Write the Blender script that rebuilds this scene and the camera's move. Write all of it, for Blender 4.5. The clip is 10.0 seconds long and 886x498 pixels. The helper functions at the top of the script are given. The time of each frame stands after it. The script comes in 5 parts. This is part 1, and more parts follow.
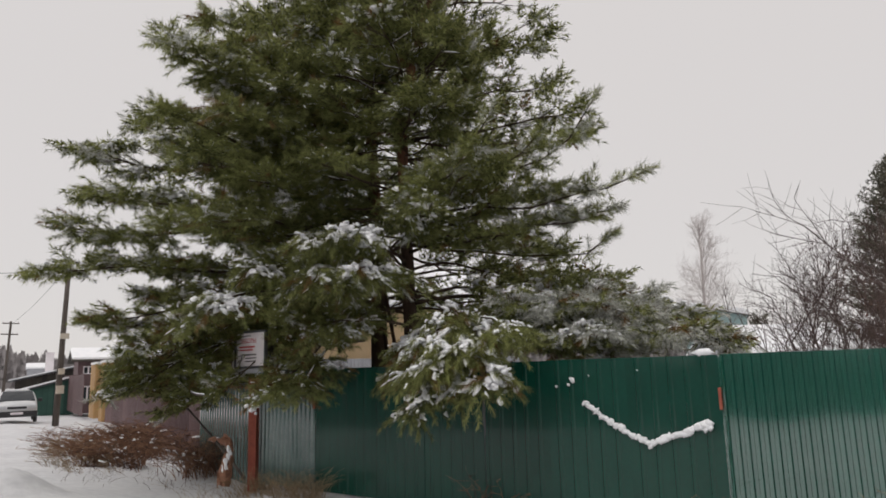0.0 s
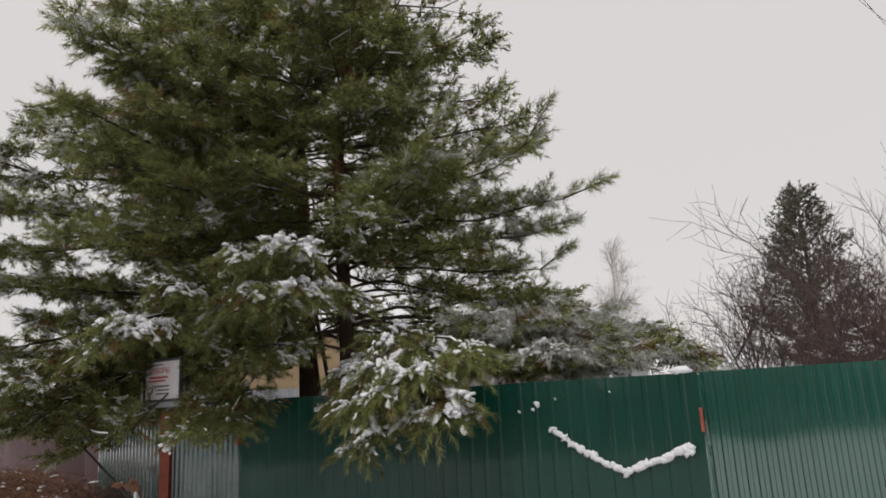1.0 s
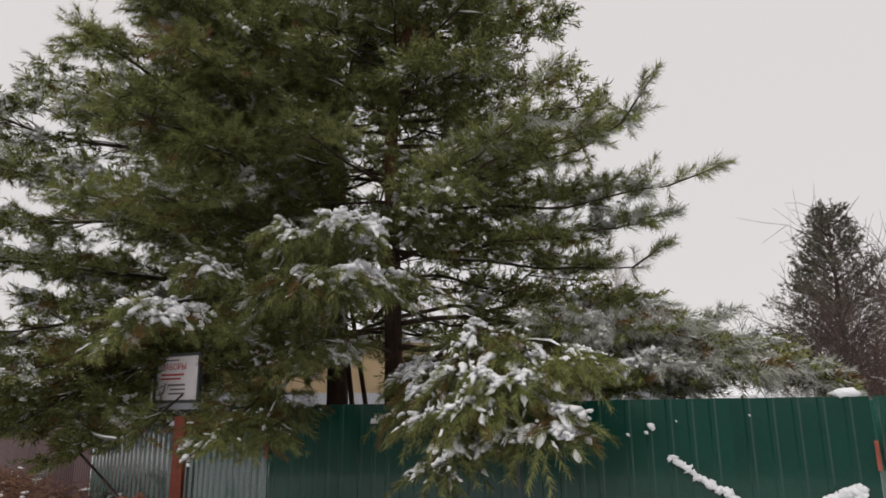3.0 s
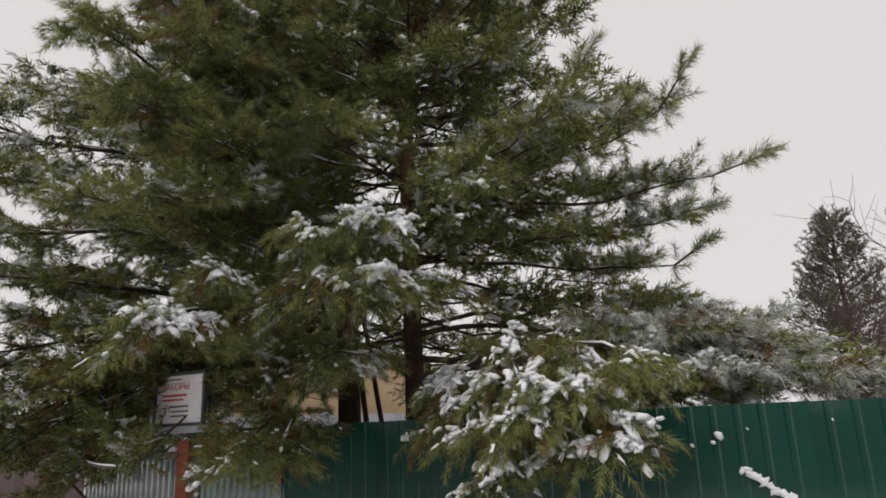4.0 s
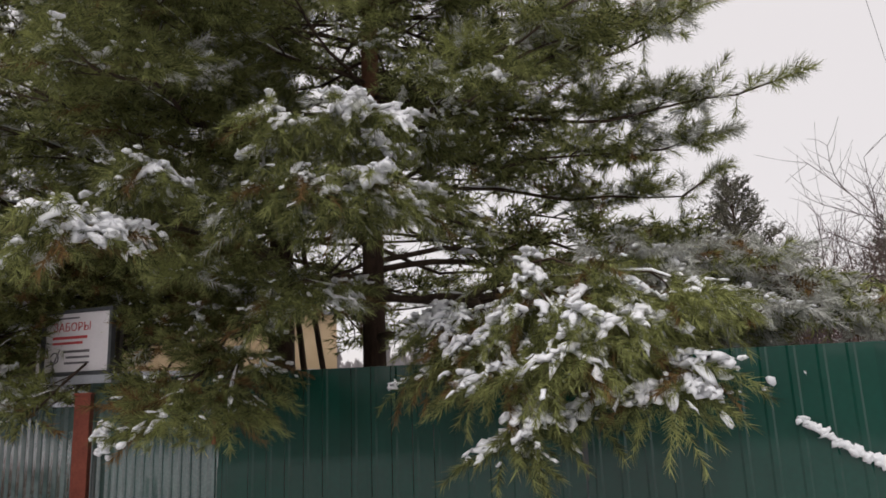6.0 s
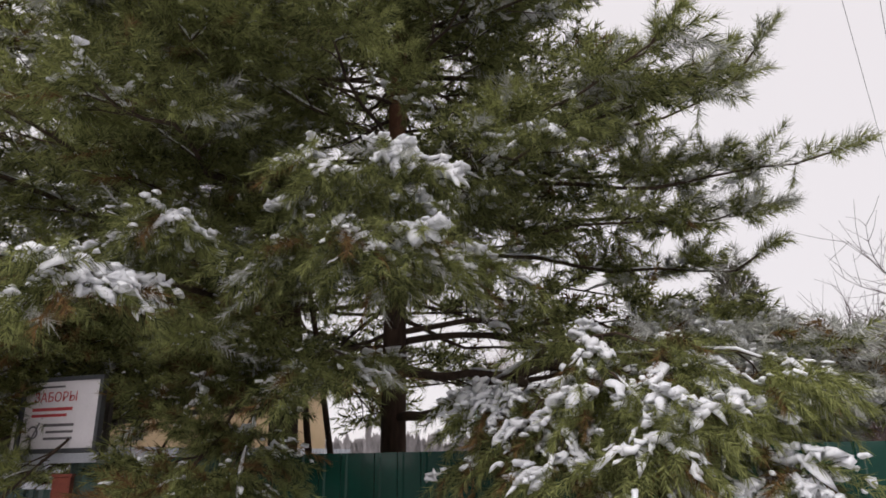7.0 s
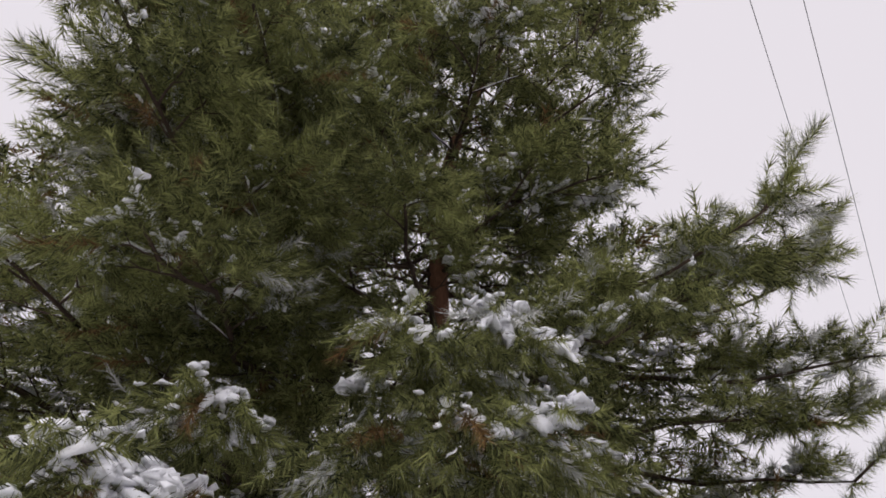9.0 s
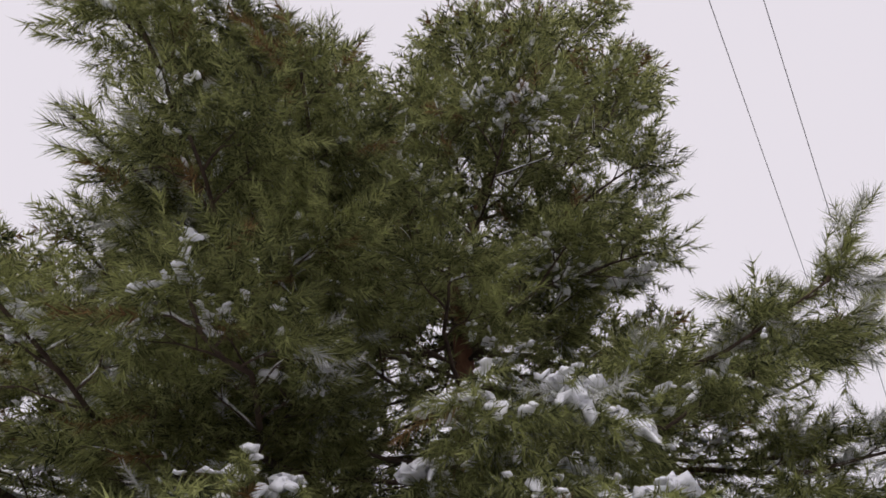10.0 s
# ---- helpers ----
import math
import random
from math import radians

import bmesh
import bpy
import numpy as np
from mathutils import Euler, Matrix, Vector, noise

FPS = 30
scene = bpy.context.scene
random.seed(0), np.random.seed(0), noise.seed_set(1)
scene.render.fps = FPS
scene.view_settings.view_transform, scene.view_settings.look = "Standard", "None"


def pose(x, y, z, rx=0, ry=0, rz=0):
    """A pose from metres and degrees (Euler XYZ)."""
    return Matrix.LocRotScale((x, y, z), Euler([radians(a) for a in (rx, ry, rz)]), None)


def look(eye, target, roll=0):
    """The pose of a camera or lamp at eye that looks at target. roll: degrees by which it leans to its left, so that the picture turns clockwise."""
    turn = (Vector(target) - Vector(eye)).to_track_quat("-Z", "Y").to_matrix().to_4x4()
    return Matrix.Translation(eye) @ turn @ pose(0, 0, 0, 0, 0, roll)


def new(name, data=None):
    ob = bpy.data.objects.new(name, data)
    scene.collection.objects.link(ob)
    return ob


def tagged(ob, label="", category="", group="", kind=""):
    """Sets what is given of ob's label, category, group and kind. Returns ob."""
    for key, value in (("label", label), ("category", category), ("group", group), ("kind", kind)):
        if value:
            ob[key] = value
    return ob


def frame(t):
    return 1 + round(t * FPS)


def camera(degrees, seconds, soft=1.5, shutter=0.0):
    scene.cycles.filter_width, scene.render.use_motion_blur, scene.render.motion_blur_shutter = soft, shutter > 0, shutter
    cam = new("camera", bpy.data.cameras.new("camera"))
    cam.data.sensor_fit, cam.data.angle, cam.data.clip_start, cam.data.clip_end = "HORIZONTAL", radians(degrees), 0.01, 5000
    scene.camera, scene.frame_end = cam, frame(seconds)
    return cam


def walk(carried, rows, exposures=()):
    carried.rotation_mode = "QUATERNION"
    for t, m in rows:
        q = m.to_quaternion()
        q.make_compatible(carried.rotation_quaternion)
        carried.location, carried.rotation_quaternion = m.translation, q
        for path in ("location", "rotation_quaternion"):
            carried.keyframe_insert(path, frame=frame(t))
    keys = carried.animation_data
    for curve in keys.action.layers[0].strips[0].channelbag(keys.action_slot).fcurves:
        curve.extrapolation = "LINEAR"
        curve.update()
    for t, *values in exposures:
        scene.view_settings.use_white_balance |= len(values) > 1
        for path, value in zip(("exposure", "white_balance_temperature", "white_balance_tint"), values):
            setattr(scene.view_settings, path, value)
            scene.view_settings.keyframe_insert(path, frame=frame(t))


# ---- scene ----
cam = camera(66.1, 10.0, soft=1.7)
PATH = [
    (0, (0.038, -0.04, 1.617), (1.573, 1.194, 1.968), -1.7),
    (0.5, (0.222, 0.46, 1.553), (1.837, 1.569, 1.959), -2.1),
    (1, (0.439, 0.907, 1.613), (2.114, 1.916, 2.032), -3.2),
    (1.5, (0.665, 1.328, 1.632), (2.37, 2.292, 2.038), -3.2),
    (2, (0.769, 1.798, 1.65), (2.493, 2.727, 2.058), -2.5),
    (2.5, (0.982, 2.227, 1.638), (2.702, 3.164, 2.045), -1.7),
    (3, (1.083, 2.621, 1.677), (2.773, 3.592, 2.124), -0.8),
    (3.2, (1.158, 2.772, 1.666), (2.829, 3.76, 2.144), -0.6),
    (4.3, (1.56, 3.586, 1.61), (3.282, 4.479, 2.1), -3.4),
    (4.5, (1.635, 3.737, 1.599), (3.393, 4.574, 2.056), -3.2),
    (5, (1.753, 4.181, 1.502), (3.58, 4.888, 1.901), -2.6),
    (5.2, (1.852, 4.327, 1.509), (3.699, 5.002, 1.874), -2.6),
    (6.3, (2.367, 5.09, 1.544), (4.228, 5.696, 1.957), -2.3),
    (6.5, (2.459, 5.226, 1.55), (4.31, 5.823, 2.015), -2.0),
    (7, (2.655, 5.51, 1.612), (4.475, 6.085, 2.212), -1.0),
    (7.5, (2.924, 5.873, 1.637), (4.711, 6.411, 2.355), 0.4),
    (8, (3.185, 6.098, 1.678), (4.914, 6.63, 2.53), 1.2),
    (8.5, (3.233, 6.286, 1.705), (4.886, 6.752, 2.73), -0.8),
    (9, (3.285, 6.634, 1.747), (4.864, 6.993, 2.92), -2.8),
    (9.5, (3.392, 6.888, 1.763), (4.855, 7.183, 3.094), -3.9),
    (10, (3.494, 7.142, 1.786), (4.897, 7.384, 3.19), -5.3),
]
walk(cam, [(t, look(eye, target, roll)) for t, eye, target, roll in PATH],
     [(0, -0.1, 6500, 10), (2.5, -0.04, 6490, 10.5), (5, 0.05, 6480, 11), (6.5, 0.17, 6380, 13.5), (8, 0.22, 6290, 15.5), (9, 0.12, 6230, 17), (10, 0.1, 6180, 18)])

# ---- world and light: a flat overcast winter sky ----
world = bpy.data.worlds.new("overcast")
scene.world = world
world.use_nodes = True
wn, wl = world.node_tree.nodes, world.node_tree.links
wn.clear()
w_out = wn.new("ShaderNodeOutputWorld")
w_bg = wn.new("ShaderNodeBackground")
w_sky = wn.new("ShaderNodeTexSky")
w_sky.sky_type, w_sky.sun_disc = "NISHITA", False
w_sky.sun_elevation, w_sky.sun_rotation = radians(58), radians(300)
w_mul = wn.new("ShaderNodeMixRGB")
w_mul.blend_type = "MULTIPLY"
w_mul.inputs["Fac"].default_value = 1.0
w_mul.inputs["Color2"].default_value = (0.1, 0.1, 0.1, 1)
w_mix = wn.new("ShaderNodeMixRGB")
w_mix.inputs["Fac"].default_value = 0.93
w_mix.inputs["Color2"].default_value = (0.78, 0.742, 0.725, 1)
wl.new(w_sky.outputs["Color"], w_mul.inputs["Color1"])
wl.new(w_mul.outputs["Color"], w_mix.inputs["Color1"])
wl.new(w_mix.outputs["Color"], w_bg.inputs["Color"])
w_bg.inputs["Strength"].default_value = 1.0
wl.new(w_bg.outputs["Background"], w_out.inputs["Surface"])

sun = new("sun", bpy.data.lights.new("sun", "SUN"))
sun.data.energy, sun.data.angle, sun.data.color = 1.5, radians(60), (1.0, 0.97, 0.93)
sun.matrix_world = look((-7, 4, 13), (0, 0, 0))

# ---- materials ----


def mat(name, dark, light, scale=6.0, rough=0.8, bump=0.0, bump_scale=60.0, metal=0.0, fine=40.0, fine_amount=0.35,
        island=0.0, random_obj=0.0, stretch=(1, 1, 1), coat=0.0, spec=0.5):
    """A procedural surface: two colours mixed by a broad and a fine noise, with relief."""
    m = bpy.data.materials.new(name)
    m.use_nodes = True
    n, l = m.node_tree.nodes, m.node_tree.links
    b = n["Principled BSDF"]
    co = n.new("ShaderNodeTexCoord")
    mp = n.new("ShaderNodeMapping")
    mp.inputs["Scale"].default_value = stretch
    l.new(co.outputs["Object"], mp.inputs["Vector"])
    broad = n.new("ShaderNodeTexNoise")
    broad.inputs["Scale"].default_value, broad.inputs["Detail"].default_value = scale, 4
    small = n.new("ShaderNodeTexNoise")
    small.inputs["Scale"].default_value, small.inputs["Detail"].default_value = fine, 3
    l.new(mp.outputs["Vector"], broad.inputs["Vector"])
    l.new(mp.outputs["Vector"], small.inputs["Vector"])
    mixn = n.new("ShaderNodeMix")
    mixn.inputs[0].default_value = fine_amount
    l.new(broad.outputs["Fac"], mixn.inputs[2])
    l.new(small.outputs["Fac"], mixn.inputs[3])
    value = mixn.outputs[0]
    for on, node, socket in ((island, "ShaderNodeNewGeometry", "Random Per Island"), (random_obj, "ShaderNodeObjectInfo", "Random")):
        if on:
            src = n.new(node)
            more = n.new("ShaderNodeMix")
            more.inputs[0].default_value = on
            l.new(value, more.inputs[2])
            l.new(src.outputs[socket], more.inputs[3])
            value = more.outputs[0]
    ramp = n.new("ShaderNodeValToRGB")
    ramp.color_ramp.elements[0].position, ramp.color_ramp.elements[1].position = 0.32, 0.68
    ramp.color_ramp.elements[0].color, ramp.color_ramp.elements[1].color = (*dark, 1), (*light, 1)
    l.new(value, ramp.inputs["Fac"])
    l.new(ramp.outputs["Color"], b.inputs["Base Color"])
    b.inputs["Roughness"].default_value, b.inputs["Metallic"].default_value = rough, metal
    b.inputs["Coat Weight"].default_value, b.inputs["Coat IOR"].default_value, b.inputs["Coat Roughness"].default_value = coat, 2.0, 0.06
    b.inputs["Specular IOR Level"].default_value = spec
    if bump:
        bt = n.new("ShaderNodeTexNoise")
        bt.inputs["Scale"].default_value, bt.inputs["Detail"].default_value = bump_scale, 4
        l.new(mp.outputs["Vector"], bt.inputs["Vector"])
        bn = n.new("ShaderNodeBump")
        bn.inputs["Strength"].default_value, bn.inputs["Distance"].default_value = bump, 0.02
        l.new(bt.outputs["Fac"], bn.inputs["Height"])
        l.new(bn.outputs["Normal"], b.inputs["Normal"])
    return m


SNOW = mat("snow", (0.78, 0.79, 0.82), (0.9, 0.9, 0.91), 3, 0.75, 0.5, 30, spec=0.25)
SNOW_GROUND = mat("trodden_snow", (0.5, 0.5, 0.52), (0.68, 0.68, 0.69), 0.6, 0.8, 0.6, 9, fine=7, fine_amount=0.5, spec=0.25)
BARK = mat("pine_bark_dark", (0.02, 0.014, 0.011), (0.08, 0.05, 0.036), 5, 0.9, 1.0, 22, fine=30, stretch=(1, 1, 0.3), spec=0.12)
BARK_UP = mat("pine_bark_red", (0.07, 0.032, 0.02), (0.2, 0.1, 0.06), 6, 0.9, 0.8, 25, fine=40, stretch=(1, 1, 0.4), spec=0.12)
TWIG = mat("twig_bark", (0.035, 0.025, 0.02), (0.1, 0.07, 0.05), 8, 0.9, spec=0.12)
NEEDLE = mat("pine_needles", (0.015, 0.02, 0.01), (0.39, 0.412, 0.155), 1.3, 0.7, fine=7, fine_amount=0.4, island=0.35, spec=0.08)


def let_light_through(m, share):
    """Thin leaves: part of the light goes through them."""
    n, l = m.node_tree.nodes, m.node_tree.links
    b, out = n["Principled BSDF"], n["Material Output"]
    tr, mx = n.new("ShaderNodeBsdfTranslucent"), n.new("ShaderNodeMixShader")
    l.new(b.inputs["Base Color"].links[0].from_socket, tr.inputs["Color"])
    mx.inputs["Fac"].default_value = share
    l.new(b.outputs["BSDF"], mx.inputs[1])
    l.new(tr.outputs["BSDF"], mx.inputs[2])
    l.new(mx.outputs["Shader"], out.inputs["Surface"])


let_light_through(NEEDLE, 0.34)
FROST = mat("frosted_needles", (0.36, 0.37, 0.32), (0.6, 0.6, 0.56), 1.5, 0.8, fine=9, island=0.4)
NEEDLE_FAR = mat("spruce_needles", (0.04, 0.042, 0.028), (0.15, 0.14, 0.1), 0.9, 0.6, fine=5, island=0.3, spec=0.3)
DEAD = mat("dry_needles", (0.09, 0.05, 0.02), (0.24, 0.15, 0.06), 2, 0.7, island=0.5, spec=0.12)
GREEN = mat("green_painted_steel", (0.005, 0.066, 0.046), (0.009, 0.09, 0.064), 2.2, 0.17, 0.05, 4, fine=20, random_obj=0.25, spec=1.0, coat=1.0)
GREEN_GATE = mat("green_gate_paint", (0.002, 0.038, 0.026), (0.004, 0.055, 0.038), 2.2, 0.26, 0.05, 4, fine=20, random_obj=0.25, spec=0.4, coat=0.17)
GREEN_OLD = mat("grey_green_painted_steel", (0.04, 0.1, 0.09), (0.13, 0.2, 0.185), 2, 0.22, 0.05, 4, random_obj=0.2, spec=1.0, coat=0.6)
MAROON = mat("maroon_fence_paint", (0.075, 0.042, 0.045), (0.15, 0.092, 0.095), 2, 0.55, 0.1, random_obj=0.3)
RUST = mat("red_primer_steel", (0.2, 0.04, 0.025), (0.36, 0.09, 0.05), 7, 0.65, 0.3, 60)
ORANGE = mat("weathered_orange_sheet", (0.15, 0.065, 0.04), (0.34, 0.17, 0.1), 14, 0.6, 0.3)
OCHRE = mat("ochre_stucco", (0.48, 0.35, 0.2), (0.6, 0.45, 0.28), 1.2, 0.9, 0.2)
OCHRE_WOOD = mat("honey_planks", (0.36, 0.21, 0.08), (0.5, 0.31, 0.14), 2, 0.6, 0.2, random_obj=0.4, stretch=(1, 1, 0.15))
GREY_SHEET = mat("galvanised_sheet", (0.3, 0.31, 0.34), (0.44, 0.45, 0.48), 2, 0.5, 0.1, random_obj=0.2)
TEAL = mat("teal_roof_sheet", (0.24, 0.35, 0.35), (0.32, 0.43, 0.43), 1, 0.6, 0.1)
WHITE = mat("white_board", (0.74, 0.69, 0.71), (0.84, 0.79, 0.81), 3, 0.5)
DARK_FRAME = mat("dark_grey_frame", (0.05, 0.055, 0.06), (0.09, 0.09, 0.1), 5, 0.5)
RED_INK = mat("red_ink", (0.5, 0.05, 0.06), (0.55, 0.08, 0.08), 8, 0.5)
GREY_INK = mat("grey_ink", (0.1, 0.09, 0.1), (0.16, 0.14, 0.15), 8, 0.5)
POLE_WOOD = mat("weathered_pole", (0.055, 0.045, 0.04), (0.13, 0.11, 0.095), 5, 0.9, 0.6, 40, stretch=(1, 1, 0.1))
CONCRETE = mat("concrete", (0.2, 0.2, 0.19), (0.32, 0.31, 0.3), 3, 0.9, 0.3)
CREAM = mat("cream_box_paint", (0.45, 0.4, 0.33), (0.6, 0.54, 0.46), 6, 0.6)
WIRE = mat("black_cable", (0.02, 0.02, 0.02), (0.04, 0.04, 0.04), 5, 0.6)
STEM = mat("dry_stems", (0.07, 0.035, 0.024), (0.29, 0.155, 0.09), 3, 0.9, island=0.6)
STRAW = mat("straw_grass", (0.14, 0.09, 0.05), (0.36, 0.27, 0.16), 4, 0.9, island=0.6)
BUSH = mat("bare_shrub_bark", (0.05, 0.035, 0.032), (0.14, 0.1, 0.09), 3, 0.9)
BUSH_RED = mat("red_brown_twigs", (0.07, 0.035, 0.03), (0.2, 0.1, 0.08), 1.5, 0.9)
# birch grey lightened so the far crown looks faint in haze
BIRCH = mat("hazed_birch_twigs", (0.4, 0.36, 0.35), (0.52, 0.48, 0.47), 2, 0.9)
CAR_PAINT = mat("silver_car_paint", (0.5, 0.51, 0.53), (0.58, 0.59, 0.6), 2, 0.3, coat=0.6)
BLACK = mat("black_plastic", (0.015, 0.015, 0.017), (0.03, 0.03, 0.033), 6, 0.5)
GLASS_DARK = mat("dark_car_glass", (0.02, 0.025, 0.03), (0.05, 0.055, 0.06), 2, 0.08)
LAMP_GLASS = mat("headlight_glass", (0.45, 0.46, 0.48), (0.6, 0.6, 0.62), 9, 0.1)
# distance haze is put into this pale grey; no mist is rendered
HAZED_WOODS = mat("hazed_bare_woods", (0.26, 0.24, 0.24), (0.36, 0.335, 0.335), 0.15, 1.0, fine=0.9, fine_amount=0.5)
GREEN_DULL = mat("faded_green_boards", (0.02, 0.07, 0.055), (0.045, 0.115, 0.09), 2, 0.7, random_obj=0.4)
DARK_WALL = mat("dark_timber_fence", (0.03, 0.028, 0.025), (0.07, 0.06, 0.05), 1, 0.9, random_obj=0.3)

# ---- mesh helpers ----


def tri_mesh(name, verts, tris, material, smooth=False):
    """A mesh from arrays of places and of triangles."""
    me = bpy.data.meshes.new(name)
    verts, tris = np.asarray(verts, np.float32), np.asarray(tris, np.int32)
    me.vertices.add(len(verts))
    me.vertices.foreach_set("co", verts.ravel())
    me.loops.add(tris.size)
    me.loops.foreach_set("vertex_index", tris.ravel())
    me.polygons.add(len(tris))
    me.polygons.foreach_set("loop_start", np.arange(0, tris.size, 3, dtype=np.int32))
    me.polygons.foreach_set("use_smooth", np.full(len(tris), smooth))
    me.update(calc_edges=True)
    me.materials.append(material)
    return me


class Pile:
    """Gathers triangles of many pieces into one mesh."""

    def __init__(self):
        self.v, self.f, self.n = [], [], 0

    def add(self, v, f):
        self.v.append(np.asarray(v, np.float32))
        self.f.append(np.asarray(f, np.int32) + self.n)
        self.n += len(v)

    def mesh(self, name, material, smooth=False):
        return tri_mesh(name, np.concatenate(self.v), np.concatenate(self.f), material, smooth) if self.v else None


def unit(a):
    a = np.asarray(a, float)
    return a / np.maximum(np.linalg.norm(a, axis=-1, keepdims=True), 1e-9)


def tube(pile, pts, radii, sides=6):
    """A tapered tube along a line of places."""
    pts = np.asarray(pts, float)
    tang = unit(np.gradient(pts, axis=0))
    ref = np.where(np.abs(tang[:, 2:3]) > 0.9, np.array([[1.0, 0, 0]]), np.array([[0, 0, 1.0]]))
    a = unit(np.cross(tang, ref))
    b = np.cross(tang, a)
    ang = np.linspace(0, 2 * math.pi, sides, endpoint=False)
    r = np.asarray(radii, float)[:, None, None]
    ring = pts[:, None] + r * (np.cos(ang)[None, :, None] * a[:, None] + np.sin(ang)[None, :, None] * b[:, None])
    k, f = len(pts), []
    for i in range(k - 1):
        for j in range(sides):
            p, q = i * sides + j, i * sides + (j + 1) % sides
            f += [(p, q, q + sides), (p, q + sides, p + sides)]
    v = np.concatenate([ring.reshape(-1, 3), pts[:1], pts[-1:]]) if sides > 4 else ring.reshape(-1, 3)
    for j in range(sides if sides > 4 else 0):
        f += [(k * sides, (j + 1) % sides, j), (k * sides + 1, (k - 1) * sides + j, (k - 1) * sides + (j + 1) % sides)]
    pile.add(v, f)


def part(name, data, parent, label="", material=None):
    """Links a mesh or a bmesh as one object under a thing or a part."""
    if isinstance(data, bmesh.types.BMesh):
        me = bpy.data.meshes.new(name)
        data.to_mesh(me)
        data.free()
        me.materials.append(material)
        data = me
    ob = new(name, data)
    ob.parent = parent
    if label:
        ob["label"] = label
    return ob


def thing(name, label, category, place=(0, 0, 0), turn=0.0, group="", kind="", data=None):
    ob = new(name, data)
    ob.matrix_world = pose(*place, 0, 0, turn)
    return tagged(ob, label, category, group, kind)


def box(bm, lo, hi, bevel=0.0):
    """Adds a box between two corners, its edges rounded."""
    made = bmesh.ops.create_cube(bm, size=1)["verts"]
    lo, hi = Vector(lo), Vector(hi)
    for v in made:
        v.co = Vector(((lo[i] + hi[i]) / 2 + v.co[i] * (hi[i] - lo[i]) for i in range(3)))
    if bevel:
        edges = list({e for v in made for e in v.link_edges})
        bmesh.ops.bevel(bm, geom=edges, offset=bevel, segments=2, affect="EDGES", profile=0.7)
    return bm


def boxed(lo, hi, bevel=0.0):
    return box(bmesh.new(), lo, hi, bevel)


def prism(bm, outline, axis, a, b):
    """Adds a solid whose outline (pairs) is pushed along an axis from a to b."""
    def at(p, d):
        return (d, *p) if axis == 0 else (p[0], d, p[1]) if axis == 1 else (*p, d)
    lo = [bm.verts.new(at(p, a)) for p in outline]
    hi = [bm.verts.new(at(p, b)) for p in outline]
    bm.faces.new(lo[::-1])
    bm.faces.new(hi)
    for i in range(len(lo)):
        j = (i + 1) % len(lo)
        bm.faces.new((lo[i], lo[j], hi[j], hi[i]))
    bmesh.ops.recalc_face_normals(bm, faces=bm.faces[:])
    return bm


def bezier(p, q, r, k):
    s = np.linspace(0, 1, k)[:, None]
    p, q, r = (np.asarray(a, float) for a in (p, q, r))
    return (1 - s) ** 2 * p + 2 * s * (1 - s) * q + s ** 2 * r


def blobs(seed, subdiv, count, rough=0.3):
    """A few lumpy unit balls for clods of snow."""
    out = []
    for i in range(count):
        bm = bmesh.new()
        bmesh.ops.create_icosphere(bm, subdivisions=subdiv, radius=1)
        for v in bm.verts:
            d = v.co.normalized()
            v.co = d * (1 + rough * noise.noise(d * 1.7 + Vector((seed, i * 7.1, 0))) * 1.5 + rough * 0.8 * noise.noise(d * 3.6 + Vector((i * 3.3, seed, 5))))
        bm.verts.index_update()
        out.append((np.array([v.co for v in bm.verts]), np.array([[v.index for v in f.verts] for f in bm.faces])))
        bm.free()
    return out


BLOBS_SMALL, BLOBS_LARGE = blobs(1, 1, 8, 0.4), blobs(2, 2, 8, 0.3)


def put_blob(pile, rng, place, axis, length, width, height, large=False):
    """A clod of snow, long along an axis."""
    v, f = (BLOBS_LARGE if large else BLOBS_SMALL)[rng.integers(8)]
    axis = unit(axis)
    side = unit(np.cross(axis, (0.02, 0.01, 1)))
    up = np.cross(side, axis)
    pile.add(np.asarray(place) + (v[:, :1] * length) * axis + (v[:, 1:2] * width) * side + (v[:, 2:] * height) * up, f)


# ---- ground ----
STREET = np.array([0.318, 0.948])  # the street's way past the post
CORNER = np.array([8.0, 10.85])


def to_fence(x, y):
    """Metres from the fence line, towards the street."""
    ahead = y - CORNER[1]
    side = 8.0 - x if ahead < 0 else (CORNER[0] + STREET[0] / STREET[1] * ahead - x) * STREET[1]
    return side


def ground_z(x, y):
    d = to_fence(x, y)
    s = min(1, max(0, (4.2 - d) / 3.6))
    s = s * s * (3 - 2 * s)
    near = math.exp(-((y - 11.5) / 4.0) ** 2)
    z = -s * (0.27 + 0.16 * near)
    far = math.hypot(x, y)
    z += 0.05 * noise.noise((x * 0.5, y * 0.5, 0)) + (0.025 * noise.noise((x * 2.1, y * 2.1, 4)) if far < 60 else 0)
    z += 0.35 * math.exp(-((x - 4.0) ** 2 + (y - 11.4) ** 2) / 0.35) * 1.2  # shovelled heap beside the street
    z -= 0.0105 * min(60, max(0, y - 12))  # the street falls away
    if far > 90:
        z += (far - 90) * 0.004
    return z


def steps(mid_lo, mid_hi, fine, far):
    a = list(np.arange(mid_lo, mid_hi + 1e-6, fine))
    g, p, q = fine, mid_lo, mid_hi
    while q - mid_hi < far:
        g *= 1.22
        p, q = p - g, q + g
        a = [p] + a + [q]
    return a


